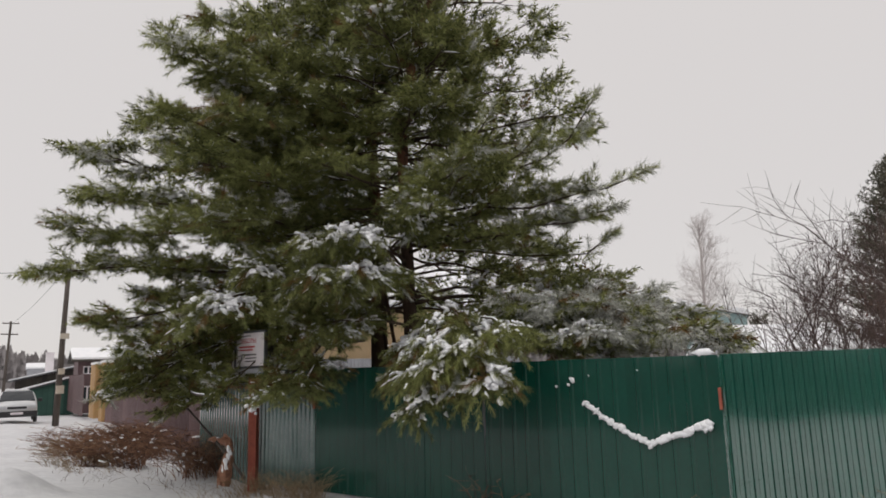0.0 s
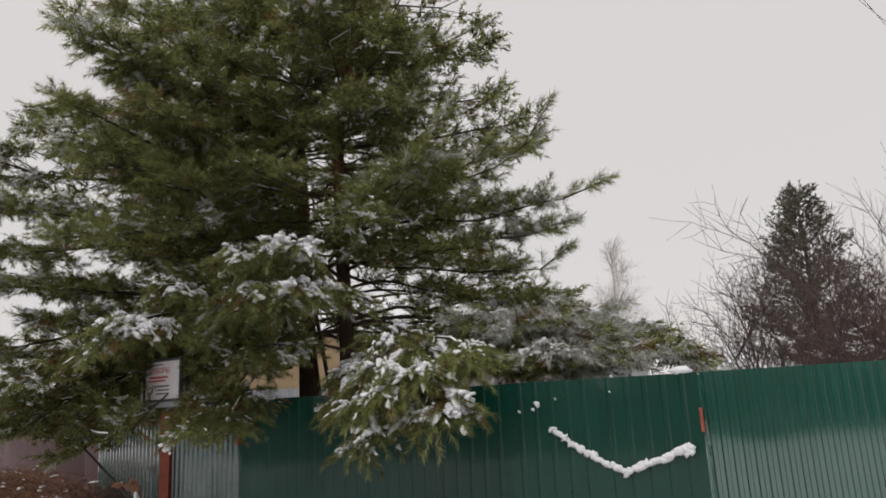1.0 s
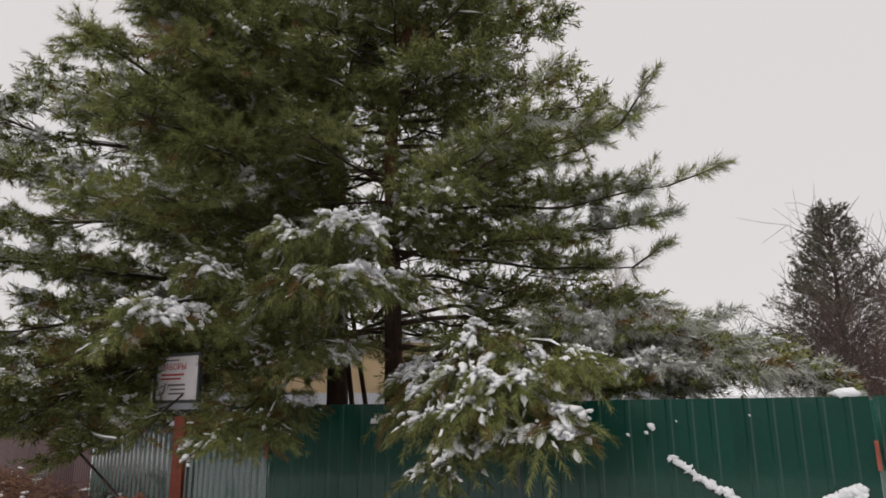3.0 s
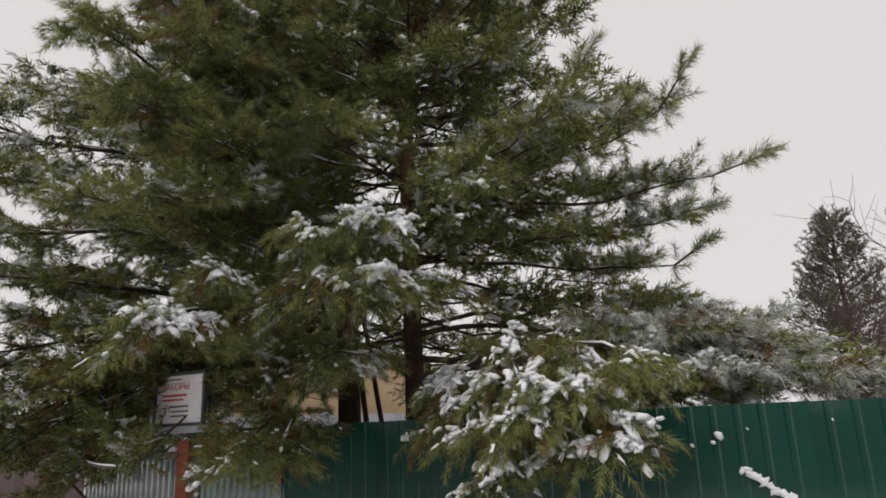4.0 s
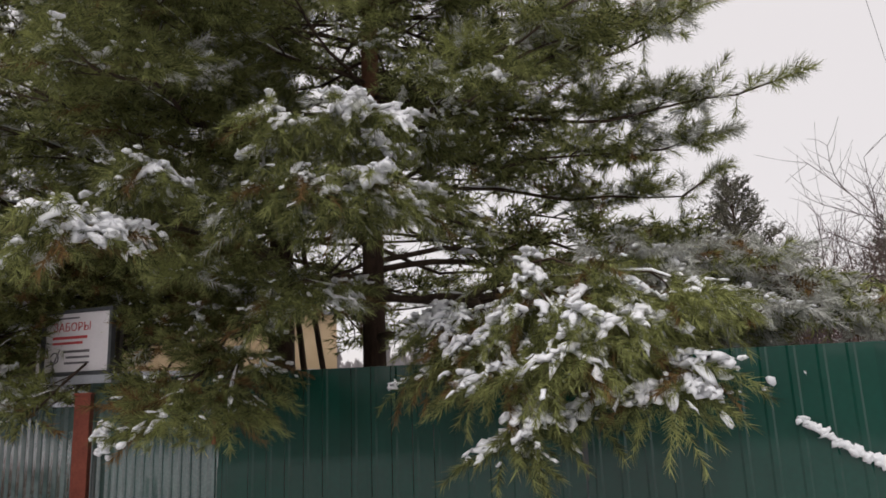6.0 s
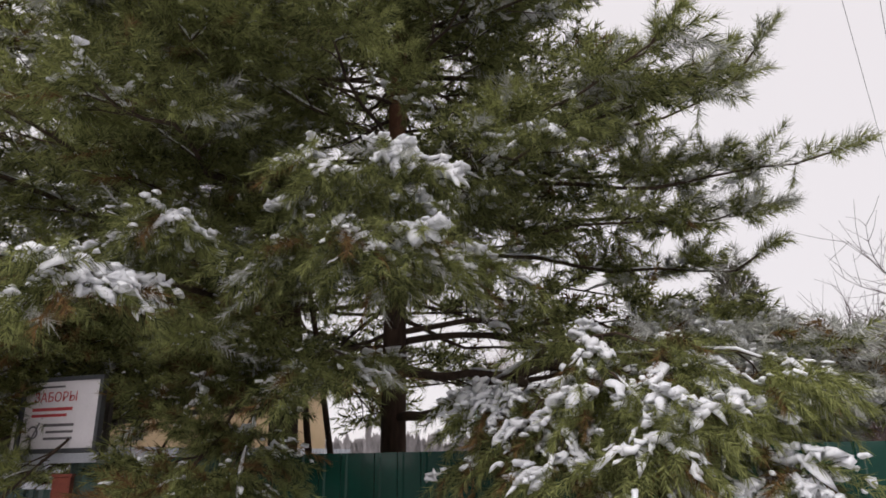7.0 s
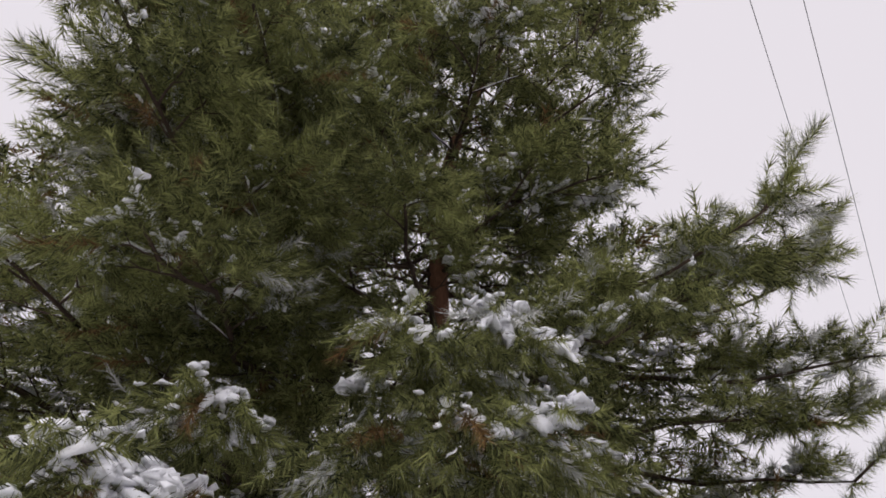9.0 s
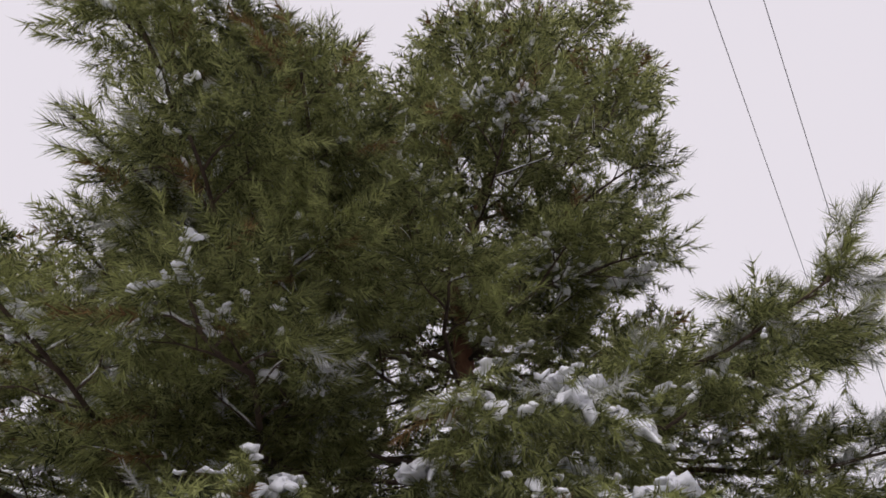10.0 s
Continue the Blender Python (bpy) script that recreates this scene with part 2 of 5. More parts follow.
gx, gy = steps(-3, 16, 0.22, 700), steps(-3, 24, 0.22, 700)
gv = [(x, y, ground_z(x, y)) for y in gy for x in gx]
nx = len(gx)
gf = []
for j in range(len(gy) - 1):
    for i in range(nx - 1):
        a = j * nx + i
        gf += [(a, a + 1, a + nx + 1), (a, a + nx + 1, a + nx)]
thing("ground", "snow-covered ground and street, trodden and uneven", "ground", kind="structure", data=tri_mesh("ground", gv, gf, SNOW_GROUND, True))

# ---- fences ----
FENCE_X, TOP, FOOT = 8.0, 1.70, -0.32


def sheet_mesh(name, width, pitch, crest, depth, height, material, thick=0.003, slant=0.2):
    """A trapezoid-profiled steel sheet: along y, ribs towards -x."""
    line, y = [], 0.0
    slope = slant * pitch if pitch < 0.18 else 0.016
    while y < width - 1e-4:
        flat = pitch - crest - 2 * slope
        for dy, d in ((0, 0), (flat, 0), (flat + slope, depth), (flat + slope + crest, depth)):
            if y + dy < width:
                line.append((y + dy, d))
        y += pitch
    line.append((width, 0))
    rows = [0, 0.25 * height, 0.5 * height, 0.75 * height, height]
    v = []
    for z in rows:
        for y, d in line:
            wob = 0.0035 * noise.noise((y * 1.7, z * 1.4, width * 3.1))
            v.append((-d + wob, y, z))
    k, n, f = len(line), len(line) * len(rows), []
    v += [(x + thick, y, z) for x, y, z in v]
    for r in range(len(rows) - 1):
        for i in range(k - 1):
            a = r * k + i
            f += [(a, a + k, a + k + 1), (a, a + k + 1, a + 1)]
            b = a + n
            f += [(b, b + 1, b + k + 1), (b, b + k + 1, b + k)]
    for i in range(k - 1):
        for a, flip in ((i, 0), ((len(rows) - 1) * k + i, 1)):
            quad = [(a, a + 1, a + 1 + n), (a, a + 1 + n, a + n)]
            f += [q[::-1] for q in quad] if flip else quad
    for r in range(len(rows) - 1):
        for a in (r * k, r * k + k - 1):
            f += [(a, a + n, a + n + k), (a, a + n + k, a + k)]
    return tri_mesh(name, v, f, material)


def run_of_sheets(parent, y0, y1, width, pitch, crest, depth, material, seed, x=0.0, height=TOP - FOOT, foot=FOOT, slant=0.2, back=0.0, skew=0.3):
    """Overlapping sheets side by side, sharing one mesh but for the cut last one."""
    rng = random.Random(seed)
    whole, y = sheet_mesh("sheet", width + 0.015, pitch, crest, depth, height, material, slant=slant), y0
    while y < y1 - 0.02:
        w = min(width, y1 - y)
        me = whole if w > width - 1e-3 else sheet_mesh("sheet", w, pitch, crest, depth, height, material, slant=slant)
        ob = part("corrugated_sheet", me, parent)
        ob.matrix_local = pose(x + rng.uniform(-0.004, 0.004), y, foot + rng.uniform(-0.006, 0.006), 0, back + rng.uniform(-0.7, 0.7) * skew, rng.uniform(-1, 1) * skew)
        y += width


def rails(parent, y0, y1, x=0.05):
    for z in (0.1, 1.4):
        part("rail", boxed((x, y0, z - 0.02), (x + 0.04, y1, z + 0.02), 0.004), parent, material=RUST)


def fence_post(parent, x, y, z0, z1, size, material=RUST):
    ob = part("post", boxed((-size / 2, -size / 2, z0), (size / 2, size / 2, z1), 0.008), parent, material=material)
    ob.location = (x, y, 0)
    return ob


GATE_R, GATE_M, GATE_L = 2.45, 5.72, 9.28
fence_r = thing("metal_fence", "tall green corrugated steel fence beside the gate", "fence", (FENCE_X, 0, 0))
run_of_sheets(fence_r, -13.95, GATE_R - 0.02, 1.1, 0.1, 0.04, 0.022, GREEN, 3, slant=0.11)
rails(fence_r, -13.9, GATE_R - 0.05)
for y in (-12, -9, -6, -3, 0, GATE_R - 0.1):
    fence_post(fence_r, 0.13, y, -0.5, 1.66, 0.06)

gate = thing("double_gate", "wide green steel sheet double gate, closed and slightly dented", "gate", (FENCE_X - 0.012, 0, 0))
run_of_sheets(gate, GATE_R + 0.005, GATE_M - 0.006, 1.1, 0.2, 0.035, 0.01, GREEN_GATE, 5, back=0.8, skew=0.1)
run_of_sheets(gate, GATE_M + 0.006, GATE_L, 1.1, 0.2, 0.035, 0.01, GREEN_GATE, 6, back=0.9, skew=0.1)
rails(gate, GATE_R + 0.02, GATE_M - 0.02)
rails(gate, GATE_M + 0.02, GATE_L - 0.02)
# middle post is coloured dark to stand in for shade in the seam
for y in (GATE_R - 0.02, GATE_M, GATE_L + 0.01):
    fence_post(gate, 0.045, y, -0.5, TOP - 0.02, 0.05, DARK_FRAME if y == GATE_M else GREEN)
for y, z in ((GATE_R - 0.0, 1.22), (GATE_R, 0.0), (GATE_L + 0.01, 1.15)):
    h = part("hinge", boxed((-0.035, -0.016, -0.12), (-0.006, 0.016, 0.12), 0.006), gate, "red-painted steel hinge", RUST)
    h.location = (0, y, z)

fence_l = thing("metal_fence", "green corrugated steel fence under the pine boughs", "fence", (FENCE_X, 0, 0))
run_of_sheets(fence_l, GATE_L + 0.02, 10.9, 1.15, 0.115, 0.03, 0.034, GREEN_OLD, 8)
rails(fence_l, GATE_L + 0.05, 10.7)
fence_post(fence_l, 0.05, 10.79, -0.5, TOP - 0.03, 0.08, GREEN)
post = thing("fence_post", "square rust-red steel fence post at the corner", "post", (7.84, 10.82, 0), 33)
part("shaft", boxed((-0.075, -0.075, -0.6), (0.075, 0.075, 1.55), 0.01), post, material=RUST)
part("cap", boxed((-0.085, -0.085, 1.55), (0.085, 0.085, 1.575), 0.006), post, material=RUST)

turn_street = -math.degrees(math.atan2(STREET[0], STREET[1]))
fence_n = thing("metal_fence", "faded grey-green corrugated steel fence along the street", "fence", (8.0, 10.9, -0.1), turn_street)
run_of_sheets(fence_n, 0.0, 4.5, 1.05, 0.21, 0.085, 0.035, GREEN_OLD, 11, height=1.85)
rails(fence_n, 0.05, 4.4)
fence_m = thing("metal_fence", "maroon sheet fence of the neighbouring plot", "fence", (8.03 + 0.318 * 4.5, 10.98 + 0.948 * 4.5, -0.05), turn_street)
run_of_sheets(fence_m, -0.02, 8.5, 1.1, 0.16, 0.05, 0.02, MAROON, 12, height=1.9)
rails(fence_m, 0.05, 7.6)


def street_at(along, off):
    """A place so far along the street from the corner post, so far towards the street from the fences."""
    p = CORNER + STREET * along + np.array([-STREET[1], STREET[0]]) * off
    return float(p[0]), float(p[1])


# ---- the pines ----
class Bough:
    """One limb with its side twigs, shoots of needles and snow. A shoot: place, way, length, sag, share of needles."""

    def __init__(self):
        self.wood, self.shoots, self.snow = Pile(), [], Pile()


def needles(pile, rng, shoots, count, size, width):
    """Bottle-brush shoots: bent axes set all round with thin needles that lean towards the tip."""
    if not shoots:
        return
    s = np.array(shoots, float)
    s = np.repeat(s, np.maximum(3, np.round(count * s[:, 8] * (0.55 + 1.5 * s[:, 6]))).astype(int), axis=0)
    n = len(s)
    base, axis, length, sag = s[:, 0:3], unit(s[:, 3:6]), s[:, 6:7], s[:, 7:8]
    u = rng.random((n, 1)) ** 0.85
    down = np.array([0, 0, -1.0])
    root = base + axis * length * u + down * sag * u * u
    tang = unit(axis * length + down * 2 * sag * u)
    a = unit(np.cross(tang, unit(rng.normal(size=(n, 3)))))
    lean = np.radians(57 - 24 * u ** 2 + rng.normal(0, 7, (n, 1)))
    way = unit(np.cos(lean) * tang + np.sin(lean) * a + down * (0.12 + 0.7 * np.minimum(sag, 0.2)))
    tip = root + way * size * rng.uniform(0.7, 1.12, (n, 1))
    side = unit(np.cross(way, unit(rng.normal(size=(n, 3))))) * width / 2
    v = np.stack([root - side, root + side, tip], 1).reshape(-1, 3)
    pile.add(v, np.arange(len(v)).reshape(-1, 3))


def clump(pile, rng, line, rad, sides=8):
    """A smooth lumpy roll of wet snow along a line, rounded at both ends and flat below."""
    line = np.asarray(line, float)
    k = 9 if rad > 0.045 else 7 if rad > 0.03 else 5
    sides = 9 if rad > 0.045 and sides > 5 else sides
    q = np.linspace(0, len(line) - 1, k)
    pts = np.stack([np.interp(q, range(len(line)), line[:, i]) for i in range(3)], 1) + rng.normal(0, rad * 0.32, (k, 3))
    tang = unit(np.gradient(pts, axis=0))
    a = unit(np.cross(tang, np.array([[0.01, 0.02, 1.0]])))
    b = np.cross(a, tang)
    u = np.linspace(-1, 1, k)
    body = np.sqrt(np.maximum(0.0, 1 - np.abs(u) ** 3)) * np.interp(u, np.linspace(-1, 1, 5), rng.uniform(0.6, 1.3, 5))
    ang = np.linspace(0, 2 * math.pi, sides, endpoint=False)
    lump = np.array([[1 + 0.6 * noise.noise(Vector((p * 16 + np.array([math.cos(w), math.sin(w), 0]) * 1.1).tolist()))
                      + 0.5 * noise.noise(Vector((p * 47 + np.array([math.cos(w), math.sin(w), 0]) * 2.3).tolist())) for w in ang] for p in pts])
    r = rad * body[:, None] * lump
    c, s = np.cos(ang)[None], np.sin(ang)[None]
    s = np.where(s < 0, s * 0.5, s * 0.8)
    ring = pts[:, None] + (r * c)[..., None] * a[:, None] * 1.3 + (r * s)[..., None] * b[:, None]
    f = []
    for i in range(k - 1):
        for j in range(sides):
            p, o = i * sides + j, i * sides + (j + 1) % sides
            f += [(p, o, o + sides), (p, o + sides, p + sides)]
    pile.add(ring.reshape(-1, 3), f)


def ridge(pile, rng, line, radii):
    """A broken ridge of snow lying on a limb."""
    i = 0
    while i < len(line) - 1:
        j = min(len(line) - 1, i + rng.integers(1, 4))
        if rng.random() < 0.75:
            r = 0.4 * float(np.mean(radii[i:j + 1])) + 0.006
            clump(pile, rng, line[i:j + 1] + np.array([0, 0, 1.0]) * (radii[i:j + 1, None] + r * 0.25), r * 1.25, 6)
        i = j


def caught_at(p):
    """Where the wind has left snow: broad and small patches."""
    return noise.noise(Vector(p * 0.9)) * 0.5 + noise.noise(Vector(p * 2.1)) * 0.55


def lay_snow(b, rng, sh, rad, lo, hi):
    """A roll of wet snow along a stretch of a shoot, with lobes that bulge over its sides."""
    p, d, ln, sag = np.array(sh[:3]), np.array(sh[3:6]), sh[6], sh[7]
    u = np.linspace(lo, hi, 5)[:, None]
    line = p + d * ln * u + np.array([0, 0, -1.0]) * sag * u * u + np.array([0, 0, 0.038 + rad * 0.5])
    if rad < 0.016:
        clump(b.snow, rng, line, rad, 5)
        return
    for i, j in ((0, 3), (1, 4), (3, 5)):
        if rng.random() < 0.85:
            bit = rad * rng.uniform(0.5, 1.1)
            clump(b.snow, rng, line[i:j] + rng.normal(0, rad * 0.5, 3) * np.array([1, 1, 0.6]), bit, 7 if bit > 0.03 else 5)
    if rad > 0.036:
        for _ in range(3):
            q = line[rng.integers(0, 5)] + rng.normal(0, rad * 0.6, 3)
            clump(b.snow, rng, [q, q + unit(d + rng.normal(0, 0.6, 3)) * rad * 2.4 - np.array([0, 0, rad])], rad * rng.uniform(0.3, 0.75), 6)


SIGN_AT = np.array([7.84, 10.96, 2.11])


def cut_clear(c):
    """The gap in the boughs that leaves the signboard to be read from the street."""
    q = np.asarray(c) - SIGN_AT
    way = unit(np.array([-5.3, -5.3, -0.75]))
    along = float(q @ way)
    off = q - way * along
    return -0.2 < along < 4.0 and abs(off[2]) < 0.4 and math.hypot(off[0], off[1]) < 0.56


def tuft(b, rng, c, way, size, count, load, share=1.0, far=False):
    """A rounded head of brush-like shoots at a twig's end; snow weighs its edges down and lies on top."""
    if cut_clear(c):
        return
    heavy = min(1.0, max(0.0, load - 0.3) * 1.4)
    flat = unit(np.array([way[0], way[1], 0.0]) + 1e-6)
    side = np.array([-flat[1], flat[0], 0.0])
    over = caught_at(c) * (0.5 if load > 0.68 else 0.9) + rng.normal(0, 0.1) - 0.5 + load * 0.72
    if over > 0.06:
        rad = (0.026 + 0.036 * min(0.5, over)) * rng.uniform(0.7, 1.2)
        clump(b.snow, rng, [c - flat * rad * 2 + np.array([0, 0, 0.03 + rad * 0.7]), c + np.array([0, 0, 0.035 + rad]), c + flat * size * 0.5 + np.array([0, 0, rad * 0.3 - 0.3 * size * heavy])], rad, 5 if far else 8)
    for i in range(count):
        phi = radians(rng.uniform(-105, 105)) if i else 0.0
        el = radians(rng.uniform(-18, 62) * (1 - heavy) + rng.uniform(-38, 22) * heavy) if i else radians(20 - 25 * heavy)
        d = unit((flat * math.cos(phi) + side * math.sin(phi)) * math.cos(el) + np.array([0, 0, math.sin(el) + 0.5 * way[2]]))
        ln = size * rng.uniform(0.75, 1.2) * (1.1 if abs(phi) < 0.9 else 0.85)
        sh = (*(c + rng.normal(0, 0.035, 3)), *d, ln, ln * (0.04 + 0.26 * heavy) * rng.uniform(0.5, 1.3), share)
        b.shoots.append(sh)
        if far:
            continue
        if over > 0 and d[2] > -0.5 and rng.random() < 0.4 + 0.34 * min(1, over * 2):
            lo = rng.uniform(-0.08, 0.14)
            lay_snow(b, rng, sh, (0.018 + 0.045 * min(0.5, over)) * rng.uniform(0.75, 1.35) * (1.25 if load > 0.88 else 1.0), lo, lo + rng.uniform(0.4, 0.8))
        elif over > -0.36 and rng.random() < 0.2:
            lo = rng.uniform(0.0, 0.6)
            lay_snow(b, rng, sh, rng.uniform(0.009, 0.02), lo, lo + rng.uniform(0.15, 0.35))


def spray(b, rng, p, way, size, load, far, share=1.0):
    """A side twig, bare at first, with heads of shoots towards its end."""
    if cut_clear(p + way * size):
        return
    heavy = min(1.0, max(0.0, load - 0.25) * 1.5)
    m = 4 if far else 5
    end = p + way * size + np.array([0, 0, (0.12 - 0.28 * heavy) * size])
    bend = p + way * size * 0.55 + np.array([0, 0, 0.04 * size])
    twig = bezier(p, bend, end, m) + rng.normal(0, 0.02, (m, 3)) * np.linspace(0, 1, m)[:, None]
    tube(b.wood, twig, np.linspace(0.008 + 0.005 * size, 0.0035, m), 4)
    if not far and rng.random() < 0.3 + caught_at(p) * 0.5:
        clump(b.snow, rng, twig[:-1] + np.array([0, 0, 0.012]), rng.uniform(0.009, 0.016), 5)
    tw = unit(np.gradient(twig, axis=0))
    tuft(b, rng, twig[-1], tw[-1], rng.uniform(0.28, 0.4), 5 if far else 7, load, share, far)
    for i in range(m // 2, m - 1):
        sd = unit(np.cross(tw[i], (0, 0, 1.0))) * (1 if i % 2 else -1)
        w = unit(tw[i] * 0.6 + sd * rng.uniform(0.6, 1.0) + np.array([0, 0, 0.2 - 0.3 * heavy]))
        q = twig[i] + w * rng.uniform(0.1, 0.25) * (0.5 + size)
        tube(b.wood, [twig[i], q], [0.005, 0.004], 3)
        tuft(b, rng, q, w, rng.uniform(0.24, 0.35), 3 if far else 5, load, share, far)


def candle(b, rng, p, way, length):
    """A long leading shoot that stands clear of the crown, with a whorl of shorter ones at its foot and middle."""
    way = unit(way)
    mid, end = p + way * length * 0.45, p + way * length
    tube(b.wood, [p, mid, end], [0.013, 0.01, 0.004], 5)
    for q, ln, share in ((mid, length * 0.6, 0.9), (mid + way * length * 0.12, length * 0.45, 0.7)):
        b.shoots.append((*q, *way, ln, 0.0, share))
    side = unit(np.cross(way, (0, 0, 1.0)))
    for q, out, ln in ((1, 0.75, 0.42), (-1, 0.8, 0.36), (0.25, 0.35, 0.46), (-0.3, -0.4, 0.3)):
        d = unit(way * 0.8 + side * q * out + np.cross(side, way) * (0.3 - abs(q) * 0.2) + rng.normal(0, 0.1, 3))
        b.shoots.append((*mid, *d, ln * length * rng.uniform(0.9, 1.2), 0.03, 0.85))
    for q, out, ln in ((0.9, 0.6, 0.3), (-0.8, 0.7, 0.26)):
        d = unit(way + side * q * out + rng.normal(0, 0.12, 3))
        b.shoots.append((*(p + way * length * 0.72), *d, ln * length, 0.02, 0.9))
    for u in (0.1, 0.4, 0.62):
        clump(b.snow, rng, [p + way * length * u + np.array([0, 0, 0.02]), p + way * length * (u + 0.16) + np.array([0, 0, 0.02])], rng.uniform(0.012, 0.02), 5)
    for _ in range(4):
        b.shoots.append((*(p + way * length * rng.uniform(-0.1, 0.2)), *unit(way * 0.6 + rng.normal(0, 0.6, 3)), rng.uniform(0.2, 0.32), 0.02, 0.9))


def grow(rng, p0, p1, lift, spread, thick, bare, dense, load, far=False, share=1.0, lead=0.0, lead_way=None):
    """Grows one bough from p0 to p1. lift: how far its middle rises over the straight line; spread: length of its side twigs."""
    b = Bough()
    p0, p1 = np.asarray(p0, float), np.asarray(p1, float)
    length = float(np.linalg.norm(p1 - p0))
    k = max(7, int(length / 0.3))
    mid = (p0 + p1) / 2 + np.array([rng.normal(0, 0.05) * length, rng.normal(0, 0.05) * length, lift])
    line = bezier(p0, mid, p1, k)
    wave = rng.normal(0, 0.04 * min(length, 3.0), (6, 3))
    ramp = np.linspace(0, 1, k)
    line += np.stack([np.interp(ramp, np.linspace(0, 1, 6), wave[:, j]) for j in range(3)], 1) * (ramp * (1 - ramp) * 4)[:, None]
    radii = thick * np.linspace(1, 0.16, k) + 0.004
    tube(b.wood, line, radii, 6)
    tang = unit(np.gradient(line, axis=0))

    def at(s):
        f = s * (k - 1)
        i = min(int(f), k - 2)
        return line[i] + (line[i + 1] - line[i]) * (f - i), tang[i]

    # bare dead twigs on the inner part
    for _ in range(int((2 if far else 4) * length * bare) + 1):
        p, t = at(rng.uniform(0.06, bare))
        q = p + unit(rng.normal(0, 1, 3) + t * 0.8) * rng.uniform(0.15, 0.5)
        tube(b.wood, [p, (p + q) / 2 + rng.normal(0, 0.03, 3), q], [0.006, 0.004, 0.002], 3)
    s, sign = bare, 1
    step = (0.4 if far else 0.3) / max(length, 0.5) / dense
    while s < 0.97:
        p, t = at(s)
        side = unit(np.cross(t, (0, 0, 1.0))) * sign
        sign = -sign
        v = (s - bare) / (1 - bare)
        reach = spread * (0.45 + 0.55 * math.sin(math.pi * min(1, v * 0.8 + 0.2))) * rng.uniform(0.6, 1.2)
        way = unit(t * rng.uniform(0.5, 1.0) + side * rng.uniform(0.5, 1.0) + np.array([0, 0, rng.normal(0.04, 0.2)]))
        if load > 0.68:
            way = unit(way + np.array([0, 0, -0.5]))
            reach = max(0.28, reach)
        if noise.noise(Vector(p * 1.15)) > (-0.3 if far else -0.34) or s > 0.85:
            spray(b, rng, p, way, reach, load, far, share)
        s += step * rng.uniform(0.7, 1.3)
    if not lead:
        tuft(b, rng, line[-1], tang[-1], 0.38, 6 if far else 9, load, share, far)
        tuft(b, rng, at(0.93)[0], tang[-1], 0.32, 4 if far else 6, load, share, far)
    else:
        candle(b, rng, line[-1], lead_way if lead_way else tang[-1] + np.array([0, 0, 0.7]), lead)
    first = int(k * 0.3)
    if load > 0.55 or load > 0.3 and not far and rng.random() < 0.3:
        ridge(b.snow, rng, line[first:], radii[first:])
    return b


def bough_parts(rng, tree, b, grade, dead=0.05, frost=0.03, long=1.0):
    """Adds a bough's wood, green, frosted and withered needles and snow to its tree."""
    count, width, size = ((21, 0.021, 0.12), (48, 0.0108, 0.122), (90, 0.0064, 0.104))[grade]
    ob = part("bough", b.wood.mesh("bough", TWIG, True), tree)
    sorted_out = ([], [], [])
    for s in b.shoots:
        patch = noise.noise(Vector((s[0] * 0.8 + 9, s[1] * 0.8, s[2] * 0.8))) * 0.5
        kind = rng.random() + patch * 0.25
        sorted_out[1 if kind > 1.0 - frost else 2 if kind < dead - 0.03 else 0].append(s)
    for shoots, name, m, text in zip(sorted_out, ("needles", "frosted_needles", "dry_needles"), (NEEDLE, FROST, DEAD),
                                     ("dense dark green pine needles", "pale needles furred with snow", "yellow-brown withered needles")):
        pl = Pile()
        needles(pl, rng, shoots, count, size * long, width)
        if pl.v:
            tagged(part(name, pl.mesh(name, m), ob, text), kind="stuff")
    if b.snow.v:
        tagged(part("snow", b.snow.mesh("snow", SNOW, True), ob, "white clods of wet snow"), kind="stuff")


def profile(z, pairs):
    return float(np.interp(z, [p[0] for p in pairs], [p[1] for p in pairs]))


def grade_of(p):
    """Fine needles towards the street and low down, coarse ones high up and behind."""
    away = math.dist(p, (4.0, 7.0, 2.5))
    return 2 if away < 4.4 else 1 if away < 7.0 and p[0] < 10.5 else 0


